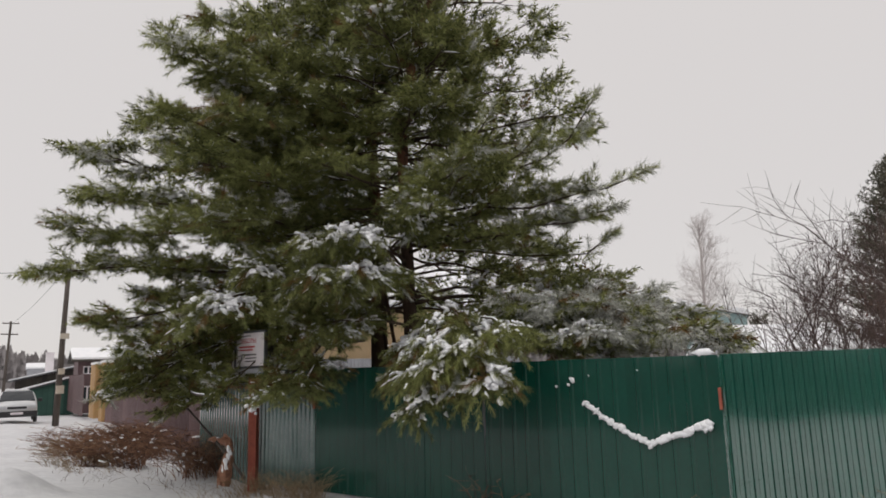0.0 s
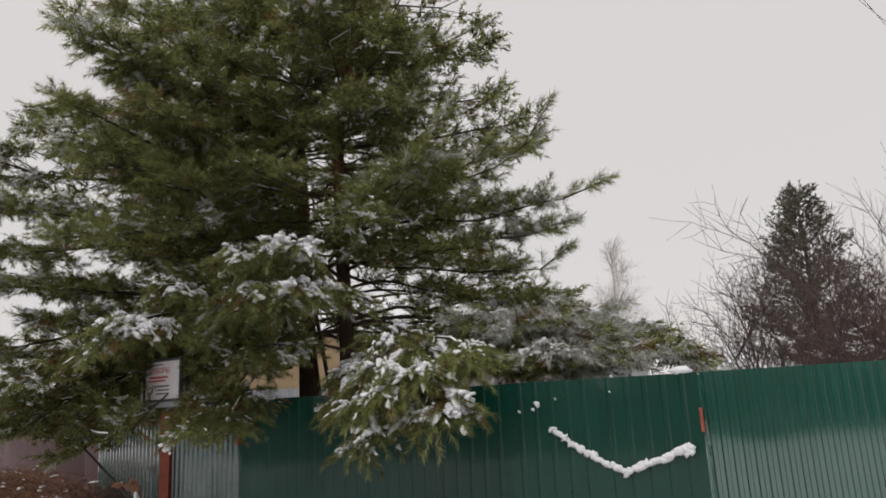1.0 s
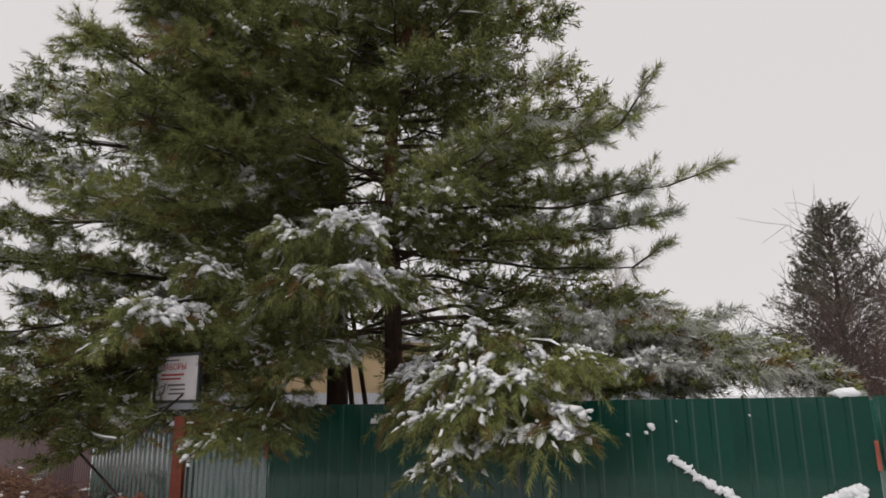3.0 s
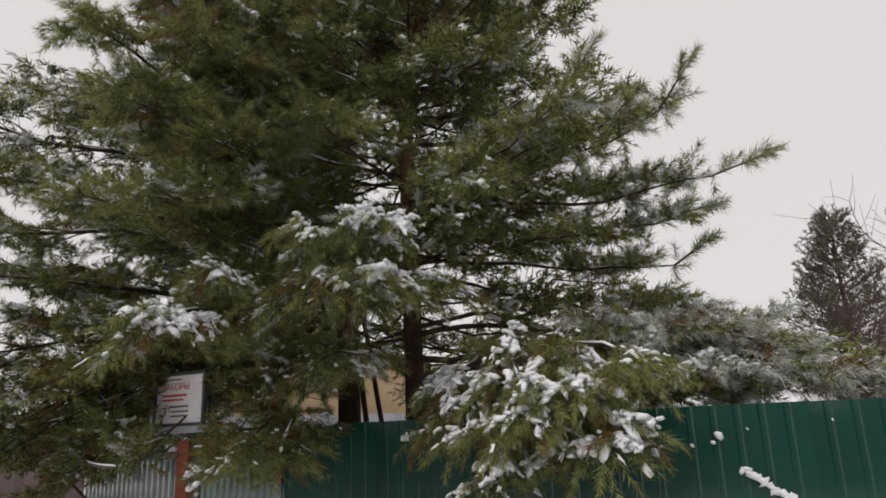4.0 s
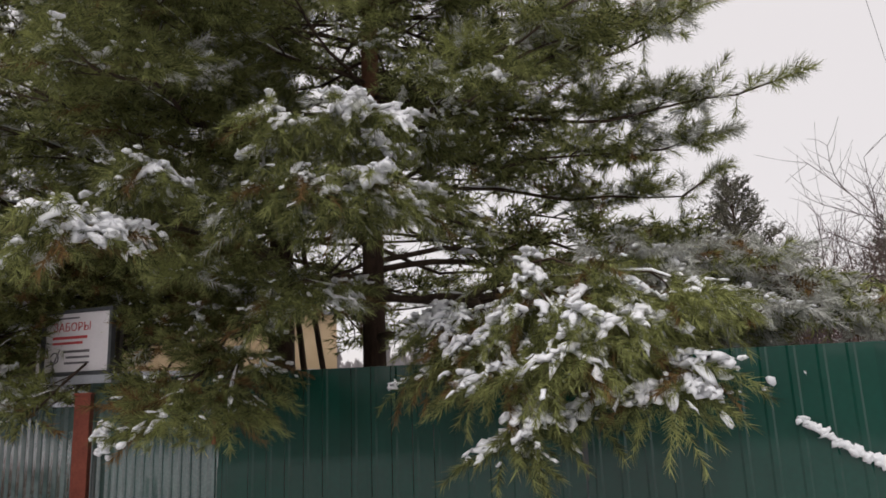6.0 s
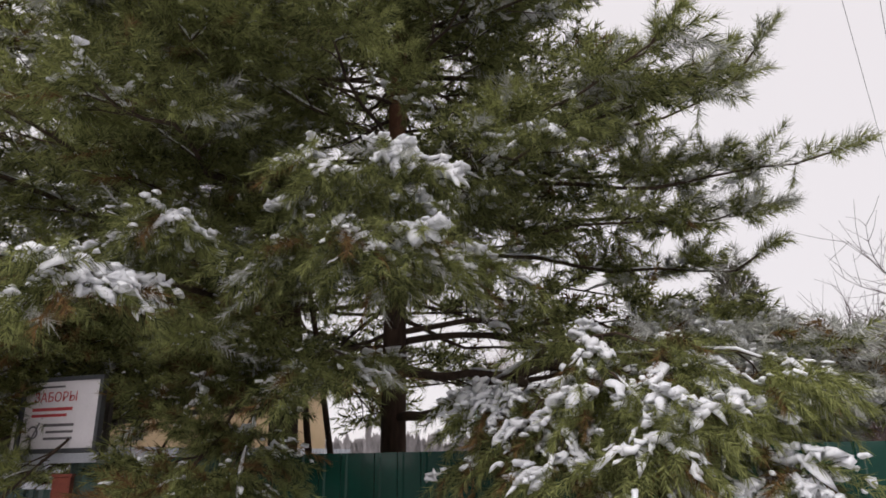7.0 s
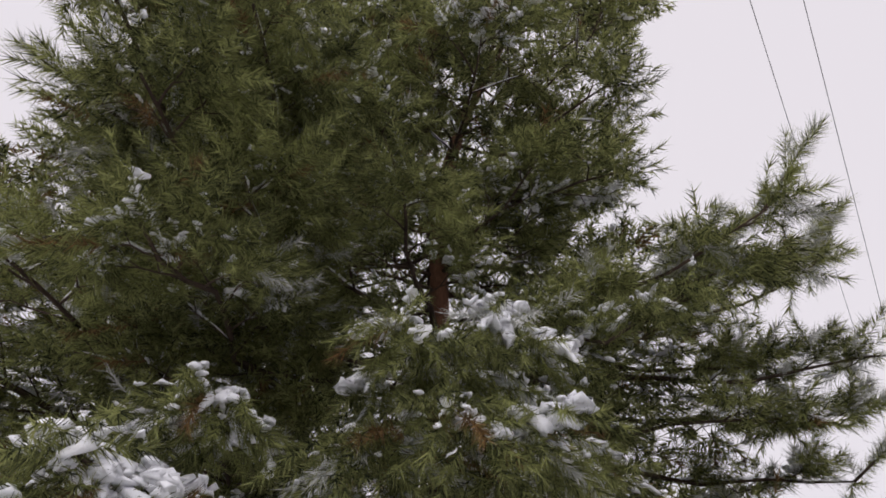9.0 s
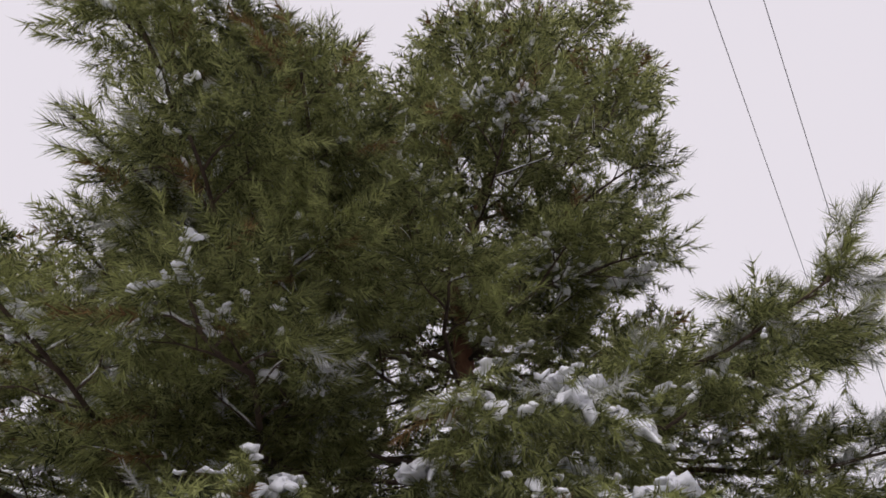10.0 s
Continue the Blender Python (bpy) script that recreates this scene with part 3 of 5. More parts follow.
def pine(rng, label, trunk, thick, z0, z1, gap, per, reach, turn_gain, low, own, leads=(), forks=()):
    """A pine: trunk line, whorls of boughs from z0 to z1, and its own boughs given one by one.
    own: height on the trunk, tip, lift, spread, load of snow; leads: the same with the leading shoot's length and way."""
    trunk = np.array(trunk, float)
    tree = thing("pine_tree", label, "tree", tuple(trunk[0]))
    tree.location = (0, 0, 0)
    zs = np.linspace(trunk[0, 2], trunk[-1, 2], 40)
    fine = np.stack([np.interp(zs, trunk[:, 2], trunk[:, i]) for i in range(3)], 1)
    rad = thick * np.interp(np.linspace(0, 1, 40), [0, 0.04, 0.5, 1], [1.25, 1, 0.62, 0.08])
    for name, a, bnd, m, text in (("trunk", 0, 15, BARK, "dark rough bark"), ("upper_trunk", 14, 40, BARK_UP, "red-brown flaky bark")):
        pl = Pile()
        tube(pl, fine[a:bnd], rad[a:bnd] * (1 if a == 0 else 0.995), 12)
        part(name, pl.mesh(name, m, True), tree, text)

    def on_trunk(z):
        return np.array([np.interp(z, zs, fine[:, 0]), np.interp(z, zs, fine[:, 1]), z])

    z, turn = z0, rng.random() * 6.28
    while z < z1:
        for i in range(per):
            az = turn + i * 2 * math.pi / per + rng.normal(0, 0.25)
            zz = z + rng.uniform(-0.2, 0.2)
            d = np.array([math.cos(az), math.sin(az), 0])
            gain, thick_set = turn_gain(az, zz)
            ln = profile(zz, reach) * gain * rng.uniform(0.72, 0.98)
            if ln < 0.3:
                continue
            p0 = on_trunk(zz)
            tip = p0 + d * ln + np.array([0, 0, profile(zz, low) * ln])
            back = d[0] > 0.35 or zz > 10.5
            b = grow(rng, p0, tip, -0.1 * ln + rng.normal(0, 0.05), 0.18 * ln + 0.28, 0.009 + 0.0048 * ln,
                     0.26, thick_set * (0.5 if back else 1.0), snow_field(tip), far=back)
            bough_parts(rng, tree, b, 0 if back else min(1, grade_of(tip)), frost=frost_field(tip))
        z += gap
        turn += 0.9
    for zt, ex, ey, ez, lift, spread, load in own:
        p0, tip = on_trunk(zt), np.array([ex, ey, ez])
        ln = float(np.linalg.norm(tip - p0))
        tip = tip - (tip - p0) / ln * 0.35
        b = grow(rng, p0, tip, lift, spread, 0.01 + 0.0055 * ln, 1 - 1.15 / ln if load > 0.68 else 0.62 if spread < 0.4 else 0.25, 1.3 if load > 0.68 else 1.8 if ey > 8 else 1.0, load)
        bough_parts(rng, tree, b, grade_of(tip), dead=0.16 if ez < 3.2 else 0.05, frost=frost_field(tip))
    for zt, fork, thick_limb, tips in forks:
        p0, fork = on_trunk(zt), np.array(fork)
        limb = Bough()
        line = bezier(p0, (p0 + fork) / 2 + np.array([0, 0, -0.22]), fork, 9) + rng.normal(0, 0.025, (9, 3)) * np.sin(np.linspace(0, math.pi, 9))[:, None]
        radii = np.linspace(thick_limb, thick_limb * 0.7, 9)
        tube(limb.wood, line, radii, 8)
        ridge(limb.snow, rng, line[3:], radii[3:])
        bough_parts(rng, tree, limb, 2)
        for ex, ey, ez, lift, spread, load in tips:
            root = line[rng.integers(6, 9)]
            tip = np.array([ex, ey, ez])
            ln = float(np.linalg.norm(tip - root))
            b = grow(rng, root, tip - (tip - root) / ln * 0.3, lift, spread, 0.008 + 0.005 * ln, max(0.2, 1 - 1.2 / ln) if load > 0.68 else 0.25, 1.4, load)
            bough_parts(rng, tree, b, grade_of(tip), dead=0.1, frost=0.6 if ey < 4.4 else 0.02)
    for zt, ex, ey, ez, lift, lead, wx, wy, wz in leads:
        p0, way = on_trunk(zt), unit((wx, wy, wz))
        foot = np.array([ex, ey, ez]) - way * lead
        ln = float(np.linalg.norm(foot - p0))
        b = grow(rng, p0, foot, lift, 0.3, 0.008 + 0.005 * ln, 0.55, 0.62, 0.42, lead=lead, lead_way=tuple(way))
        bough_parts(rng, tree, b, 2, dead=0.0, frost=0.2, long=1.3)
    return tree


def snow_field(p):
    """How much wet snow the wind has left in a part of the crown."""
    low = max(0.0, 1 - abs(p[2] - 3.4) / 4.5)
    weather = min(1.0, max(0.0, (p[1] - 9.8) / 2.0)) * min(1.0, max(0.0, (p[2] - 3.0) / 2.0))
    return 0.37 + 0.15 * low + 0.25 * weather


def frost_field(p):
    """Share of shoots furred with snow: most on the weather side of the broad pine."""
    return 0.02 + 0.22 * min(1.0, max(0.0, (p[1] - 9.5) / 3.0)) * min(1.0, max(0.0, (p[2] - 2.5) / 2.0))


A_REACH = ((2.3, 3.2), (3.2, 3.7), (4.0, 3.9), (4.8, 3.2), (5.8, 2.7), (7.6, 2.5), (8.5, 2.4), (10, 2.0), (12, 1.2), (13.5, 0.35))
B_REACH = ((2.4, 5.6), (3.2, 6.4), (4.1, 6.4), (5.6, 5.6), (7.8, 4.8), (9, 4.2), (11, 2.8), (13, 1.4), (14.5, 0.4))
LOW = ((2, -0.1), (4, 0.03), (7, 0.18), (10, 0.35), (13, 0.7))


def a_gain(az, z):
    c, s = math.cos(az), math.sin(az)
    deg = math.degrees(az) % 360
    if z < 3.5 and 170 < deg < 300:
        return 0.0, 1.0
    if z < 5.8 and 186 < deg < 213 or z < 7.2 and 180 < deg < 202:
        return 0.0, 1.0
    if z > 9.2 and 168 < deg < 215:
        return 0.35, 1.0
    if z < 6.3 and 180 < deg < 290:
        return 0.5, 0.7
    short = 0.7 if 5.3 < z < 7.2 and 212 < deg < 288 else 1.0
    return short * (1.0 - 0.22 * max(0, -c) - 0.15 * max(0, c) - 0.1 * max(0, s)), 0.5 if z < 6.2 and 178 < deg < 340 else 0.5 if z < 5 else 1.15


def b_gain(az, z):
    deg = math.degrees(az) % 360
    low = float(np.interp(deg, [0, 60, 90, 130, 160, 180, 205, 270, 360], [0.62, 0.7, 0.85, 1.0, 0.95, 0.74, 0.62, 0.68, 0.62])) * (0.92 if z < 4.2 else 0.84 if 150 < deg < 215 else 0.9)
    high = float(np.interp(deg, [0, 90, 142, 158, 180, 197, 270, 360], [0.55, 0.55, 0.55, 0.62, 0.78, 0.58, 0.6, 0.55]))
    if z < 6.2 and 204 < deg < 262:
        return 0.0, 1.0
    if z < 3.7 and 158 < deg < 210:
        return 0.42, 1.0
    if z > 8.4:
        high *= 1 + 0.1 * max(0, 1 - abs(deg - 130) / 30) + 0.25 * max(0, 1 - abs(deg - 182) / 25)
    elif z > 6.7 and 108 < deg < 162:
        high *= 0.9
    elif z > 5.3 and 128 < deg < 172:
        high *= 0.82
    return (low, 1.05 if 60 < deg < 250 else 0.6) if z < 5.4 else (high * (1.0 if z < 6.6 else 0.8), 1.4)


# limbs of the pine at the gate that fork: height on the trunk, the fork, its radius; then the boughs that go on from there
A_GATE = [
    (6.85, 4.6, 1.45, 0.3, 0.3, 1.0), (7.1, 4.5, 2.1, 0.25, 0.3, 1.0), (6.55, 5.35, 1.6, 0.45, 0.3, 1.0), (6.8, 5.95, 1.5, 0.35, 0.3, 0.95),
    (7.2, 6.55, 1.65, 0.3, 0.25, 1.0), (6.75, 5.0, 1.85, 0.35, 0.35, 1.0), (6.75, 5.75, 1.15, 0.5, 0.25, 0.85), (6.95, 5.3, 1.3, 0.4, 0.35, 0.8), (7.0, 5.2, 2.25, 0.3, 0.3, 0.9),
]
A_SAG = [
    (9.5, 2.6, 1.85, 0.3, 0.5, 0.68), (10.6, 3.8, 2.0, 0.3, 0.5, 0.68), (8.5, 3.9, 2.0, 0.3, 0.5, 0.68), (9.0, 3.1, 1.9, 0.3, 0.45, 0.68), (9.9, 2.6, 1.8, 0.3, 0.45, 0.68),
    (8.9, 4.3, 2.0, 0.2, 0.6, 0.6), (9.6, 3.7, 2.5, 0.25, 0.6, 0.6), (10.3, 3.2, 2.3, 0.3, 0.6, 0.65), (9.4, 4.6, 2.8, 0.2, 0.6, 0.5), (10.3, 4.6, 2.75, 0.2, 0.6, 0.5),
    (8.6, 4.7, 1.75, 0.2, 0.5, 0.55), (9.0, 5.0, 1.8, 0.15, 0.6, 0.45), (9.9, 4.9, 1.8, 0.2, 0.7, 0.4),
    (8.45, 5.3, 1.75, 0.2, 0.6, 0.45), (9.2, 4.2, 1.65, 0.2, 0.7, 0.5), (9.9, 3.9, 1.7, 0.2, 0.7, 0.5), (8.9, 3.6, 2.3, 0.25, 0.6, 0.6),
]
A_FORKS = [(2.05, (8.05, 6.5, 2.36), 0.05, A_GATE), (2.5, (9.35, 6.1, 2.62), 0.045, A_SAG)]
# boughs that face the street and reach over the yard
A_FACE = [
    (3.5, 6.25, 6.95, 3.6, 0.45, 0.28, 1.0), (2.9, 6.3, 6.8, 3.02, 0.45, 0.28, 0.95), (3.4, 5.9, 7.5, 3.5, 0.5, 0.22, 0.95),
    (3.0, 5.95, 7.85, 2.95, 0.6, 0.22, 0.95), (2.4, 6.5, 7.75, 2.3, 0.35, 0.2, 0.8), (3.9, 7.65, 6.7, 3.95, 0.25, 0.3, 0.8),
    (3.9, 7.1, 5.7, 4.05, 0.2, 0.35, 0.8), (3.1, 7.25, 6.6, 3.1, 0.35, 0.22, 0.85), (4.7, 6.3, 7.6, 4.8, 0.0, 0.45, 0.45),
    (4.3, 7.7, 5.2, 4.5, 0.0, 0.5, 0.5), (5.6, 7.5, 6.5, 5.9, -0.1, 0.5, 0.45), (3.2, 5.95, 7.25, 3.0, 0.5, 0.22, 0.9),
]
A_YARD = [
    (5.8, 11.06, 5.18, 6.29, -0.2, 0.6, 0.3), (6.3, 11.59, 5.87, 7.23, -0.2, 0.6, 0.25), (7.4, 11.35, 5.93, 8.12, -0.2, 0.6, 0.2),
    (5.4, 12.08, 5.59, 6.11, -0.1, 0.6, 0.3), (2.9, 11.4, 4.9, 3.05, 0.3, 0.6, 0.45), (2.8, 12.2, 4.2, 2.5, 0.5, 0.6, 0.6),
    (3.4, 11.2, 5.6, 3.5, 0.1, 0.6, 0.3), (6.2, 7.9, 5.8, 5.7, 0.1, 0.5, 0.25), (6.8, 7.6, 5.7, 6.6, 0.1, 0.5, 0.2), (6.9, 9.2, 5.7, 7.1, 0.1, 0.5, 0.2),
]
A_SIDE = [
    (4.2, 9.0, 4.9, 4.2, 0.1, 0.4, 0.5), (3.7, 8.6, 5.0, 3.6, 0.2, 0.4, 0.55), (4.6, 8.5, 5.2, 4.7, 0.0, 0.4, 0.5),
]
# long leading shoots that stand out against the sky
A_LEADS = [
    (4.4, 9.25, 3.45, 4.38, -0.3, 0.75, 0.2, -0.95, 0.28), (4.9, 9.0, 4.1, 5.66, -0.5, 0.8, 0.1, -0.6, 0.8), (4.8, 7.35, 4.8, 5.2, -0.4, 0.85, 0.1, -0.62, 0.78),
    (3.9, 9.65, 4.25, 3.66, -0.3, 0.6, 0.2, -0.8, 0.55), (4.1, 9.6, 4.1, 4.0, -0.2, 0.5, 0.2, -0.95, 0.15), (4.6, 8.2, 4.6, 5.0, -0.2, 0.5, 0.1, -0.7, 0.6),
]
B_FACE = [
    (3.3, 5.7, 8.45, 3.2, 0.6, 0.25, 1.0), (3.0, 4.95, 8.35, 2.6, 0.6, 0.22, 0.9), (3.1, 6.45, 8.5, 2.45, 0.4, 0.35, 0.4),
    (2.8, 6.15, 8.55, 1.15, 0.9, 0.4, 0.55), (2.7, 6.6, 8.2, 1.2, 0.9, 0.2, 0.8), (5.6, 6.6, 9.6, 5.7, 0.1, 0.5, 0.65),
    (5.1, 6.8, 9.0, 5.2, 0.1, 0.6, 0.45), (5.2, 5.9, 8.3, 5.6, 0.1, 0.5, 0.55), (4.2, 5.2, 8.6, 3.9, 0.2, 0.6, 0.45), (3.6, 6.6, 8.9, 3.3, 0.2, 0.7, 0.4),
]
B_HIGH = [
    (6.1, 4.5, 8.75, 6.6, -0.2, 0.55, 0.55), (6.3, 6.5, 13.7, 7.0, -0.2, 0.9, 0.6), (8.2, 7.82, 11.64, 9.16, -0.2, 0.7, 0.4),
    (6.6, 8.3, 8.0, 7.2, -0.1, 0.8, 0.4), (7.6, 8.2, 8.4, 8.4, -0.1, 0.8, 0.35), (7.4, 5.8, 9.8, 7.8, -0.2, 0.55, 0.5),
    (5.2, 5.1, 13.3, 6.0, 0.0, 0.9, 0.6), (4.1, 4.9, 12.9, 4.3, 0.1, 1.0, 0.55), (4.5, 5.0, 12.4, 4.9, 0.0, 1.0, 0.55), (3.4, 4.8, 13.4, 3.6, 0.2, 1.0, 0.55),
]
B_NEAR = [
    (5.6, 5.1, 8.1, 5.4, 0.1, 0.45, 0.67), (6.2, 6.0, 8.1, 6.0, 0.1, 0.5, 0.65), (6.4, 5.2, 8.6, 6.2, 0.0, 0.55, 0.6), (7.0, 5.6, 9.0, 6.9, 0.0, 0.55, 0.5),
    (4.9, 4.9, 8.6, 4.7, 0.1, 0.55, 0.5), (4.7, 5.6, 8.3, 4.5, 0.1, 0.55, 0.5), (5.6, 4.5, 8.9, 5.45, 0.0, 0.5, 0.6), (4.2, 5.0, 9.6, 4.0, 0.2, 0.7, 0.5),
    (6.0, 6.5, 12.5, 6.2, 0.0, 0.9, 0.6), (5.0, 6.8, 12.8, 5.0, 0.0, 0.9, 0.5),
]
B_LOW = [
    (3.2, 7.2, 11.6, 2.4, 0.4, 0.6, 0.4), (3.0, 7.3, 9.7, 1.25, 0.7, 0.45, 0.4), (2.9, 11.3, 8.9, 2.0, 0.4, 0.6, 0.2),
    (3.0, 6.9, 12.0, 1.3, 0.8, 0.9, 0.4), (2.9, 12.6, 7.4, 2.3, 0.4, 0.8, 0.3), (3.1, 11.6, 7.6, 2.5, 0.3, 0.7, 0.3),
    (3.6, 12.4, 6.6, 3.2, 0.3, 0.8, 0.3), (3.0, 6.9, 10.9, 1.2, 0.8, 0.7, 0.4), (3.0, 6.2, 13.2, 1.4, 0.8, 1.0, 0.5),
    (3.2, 5.5, 13.0, 2.6, 0.5, 1.0, 0.5), (3.1, 5.9, 12.3, 2.0, 0.6, 1.0, 0.5),
]
B_HANG = [(2.6 + 0.25 * (i % 4), 10.4 + (4.2 + 1.3 * math.sin(i * 2.1) ** 2) * math.cos(radians(az)), 10.1 + (4.2 + 1.3 * math.sin(i * 2.1) ** 2) * math.sin(radians(az)),
           0.95 + 0.3 * (i % 3), 0.9, 1.0, 0.5) for i, az in enumerate(range(104, 152, 4))]
B_LEADS = [(7.4, 5.05, 9.35, 4.95, -0.5, 0.8, -0.9, 0.2, -0.05), (7.2, 5.35, 9.2, 5.35, -0.5, 0.7, -0.75, 0.0, 0.5)]
rng_a, rng_b = np.random.default_rng(11), np.random.default_rng(12)
pine(rng_a, "tall snow-dusted pine leaning its boughs over the gate", [(9.35, 8.2, -0.35), (9.25, 8.15, 2), (8.9, 7.97, 5.5), (9.0, 7.98, 6.6), (9.2, 7.6, 8.2), (9.35, 6.6, 10.4), (9.35, 6.0, 13.0)],
     0.145, 2.9, 12.8, 0.4, 5, A_REACH, a_gain, LOW, A_FACE + A_YARD + A_SIDE, A_LEADS, A_FORKS)
broad_pine = pine(rng_b, "broad old pine with snow-dusted boughs behind the fence", [(10.45, 10.1, -0.35), (10.4, 10.1, 4), (10.2, 10.2, 9), (10.3, 10.1, 14.4)],
                  0.2, 2.9, 14.2, 0.41, 6, B_REACH, b_gain, LOW, B_FACE + B_NEAR + B_HIGH + B_LOW + B_HANG, B_LEADS)

# thin leaning stems between the two pines
for base, top, r in (((10.3, 9.05, -0.3), (9.85, 9.6, 4.2), 0.045), ((10.25, 9.4, -0.3), (10.05, 9.85, 4.0), 0.05)):
    pl = Pile()
    tube(pl, bezier(base, (np.array(base) + np.array(top)) / 2 + np.array([0.03, -0.04, 0]), top, 8), np.linspace(r, r * 0.7, 8), 8)
    stem = thing("sapling_stem", "thin dark leaning tree stem among the pines", "tree stem", group="thin stems")
    part("trunk", pl.mesh("trunk", BARK, True), stem)

# ---- things at the fence ----
rng = np.random.default_rng(5)
pl = Pile()
ys = np.linspace(4.14, 2.66, 120)
low = 3.3
for i, y in enumerate(ys):
    z = 0.7 + (0.47 * ((y - low) / 0.84) ** 1.25 if y > low else 0.24 * ((low - y) / 0.66) ** 1.1)
    w = 0.015 + 0.018 * (i / 120) + 0.008 * rng.normal()
    put_blob(pl, rng, (7.972, y + rng.normal(0, 0.012), z + rng.normal(0, 0.012)), (0, 1, rng.normal(0, 0.6)), rng.uniform(0.032, 0.056), 0.016, max(0.014, w + 0.007))
for dy, dz, q in ((0, 0, 0.055), (0.035, 0.015, 0.045), (-0.03, 0.02, 0.045), (0.0, 0.04, 0.04), (0.02, -0.035, 0.04), (-0.035, -0.02, 0.035)):
    put_blob(pl, rng, (7.965, 2.62 + dy, 0.92 + dz), (0, 1, 0.3), q, 0.028, q)
put_blob(pl, rng, (7.97, 4.14, 1.15), (0, 1, -1.2), 0.045, 0.02, 0.03)
thing("snow_drawing", "smiling mouth drawn with packed snow on the green gate", "snow", data=pl.mesh("snow_drawing", SNOW, True))
for y, z, s in ((4.29, 1.45, 0.03), (4.34, 1.39, 0.018), (4.52, 1.37, 0.014), (4.05, 1.5, 0.008), (3.4, 1.55, 0.008)):
    pl = Pile()
    put_blob(pl, rng, (7.975, y, z), (0, 0.6, 0.8), s * 1.6, 0.014, s)
    thing("snow_clod", "small clod of snow stuck to the green gate", "snow", group="snow clods on the gate", data=pl.mesh("snow_clod", SNOW, True))
pl = Pile()
put_blob(pl, rng, (8.05, 2.62, 1.73), (0, 1, 0), 0.12, 0.06, 0.05, True)
thing("snow_lump", "rounded cap of snow on the fence top", "snow", data=pl.mesh("snow_lump", SNOW, True))

# the board on the fence top
board = thing("signboard", "white advertising board with red lettering above the fence", "sign", (7.84, 10.52, 0))
W, H, Z0 = 0.88, 0.62, 1.8
part("panel", boxed((-0.012, 0, Z0), (0.012, W, Z0 + H), 0.003), board, material=WHITE)
for lo, hi in (((-0.03, -0.04, Z0 - 0.04), (0.03, W + 0.04, Z0)), ((-0.03, -0.04, Z0 + H), (0.03, W + 0.04, Z0 + H + 0.04)),
               ((-0.03, -0.04, Z0), (0.03, 0, Z0 + H)), ((-0.03, W, Z0), (0.03, W + 0.05, Z0 + H))):
    part("frame_strip", boxed(lo, hi, 0.004), board, "dark grey metal frame", DARK_FRAME)
part("ledge", boxed((-0.06, -0.1, Z0 - 0.13), (0.06, 1.9, Z0 - 0.045), 0.006), board, "grey timber ledge", GREY_SHEET)
part("side_strip", boxed((-0.028, W + 0.052, Z0 - 0.04), (0.0, W + 0.1, Z0 + 0.32), 0.004), board, "pale blue strip", WHITE)
for y in (0.08, 0.4):
    part("stake", boxed((0.21, y, -0.5), (0.26, y + 0.05, Z0 + H), 0.004), board, material=POLE_WOOD)
    part("bracket", boxed((0.0, y, Z0 + 0.05), (0.22, y + 0.04, Z0 + 0.09), 0.004), board, material=DARK_FRAME)
txt = bpy.data.curves.new("lettering", "FONT")
txt.body, txt.size, txt.extrude = "ЗАБОРЫ", 0.125, 0.001
txt_ob = new("lettering_draft", txt)
bpy.context.view_layer.update()
me = bpy.data.meshes.new_from_object(txt_ob.evaluated_get(bpy.context.evaluated_depsgraph_get()))
bpy.data.objects.remove(txt_ob)
me.materials.clear()
me.materials.append(RED_INK)
letters = part("lettering", me, board, "red printed lettering")
letters.matrix_local = Matrix(((0, 0, -1, -0.0145), (-1, 0, 0, W - 0.1), (0, 1, 0, Z0 + 0.43), (0, 0, 0, 1)))
for y0, y1, z, h, m in ((0.3, 0.78, 0.345, 0.03, RED_INK), (0.42, 0.72, 0.56, 0.018, GREY_INK), (0.36, 0.78, 0.29, 0.026, RED_INK),
                        (0.26, 0.62, 0.2, 0.026, GREY_INK), (0.26, 0.58, 0.14, 0.022, GREY_INK), (0.26, 0.6, 0.08, 0.022, GREY_INK)):
    part("printed_bar", boxed((-0.0155, y0, Z0 + z), (-0.0135, y1, Z0 + z + h)), board, material=m)
pl = Pile()
ang = np.linspace(0.4, 5.9, 16)
tube(pl, np.stack([np.full(16, -0.014), 0.74 + 0.055 * np.cos(ang), Z0 + 0.15 + 0.055 * np.sin(ang)], 1), np.full(16, 0.008), 5)
tube(pl, [(-0.014, 0.76, Z0 + 0.06), (-0.014, 0.67, Z0 + 0.24)], [0.009, 0.009], 5)
part("emblem", pl.mesh("emblem", GREY_INK), board, "round dark emblem")

# leaning stick, rail on stakes and the curled orange sheet by the post
pl = Pile()
tube(pl, bezier((7.86, 13.33, 1.12), (7.75, 12.0, 0.5), (7.6, 10.75, -0.16), 8), np.linspace(0.02, 0.028, 8), 7)
thing("leaning_stick", "grey weathered stick leaning beside the red post", "stick", data=pl.mesh("leaning_stick", POLE_WOOD, True))
pl, sn = Pile(), Pile()
line = np.concatenate([bezier((10.3, 10.4, 2.3), (8.6, 11.6, 2.2), (7.5, 12.6, 1.5), 7)[:-1], bezier((7.5, 12.6, 1.5), (7.2, 12.0, 1.3), (6.5, 10.35, 1.33), 6)])
tube(pl, line, np.linspace(0.04, 0.018, len(line)), 7)
tube(sn, line[6:] + np.array([0, 0, 0.014]), np.linspace(0.018, 0.014, len(line) - 6), 6)
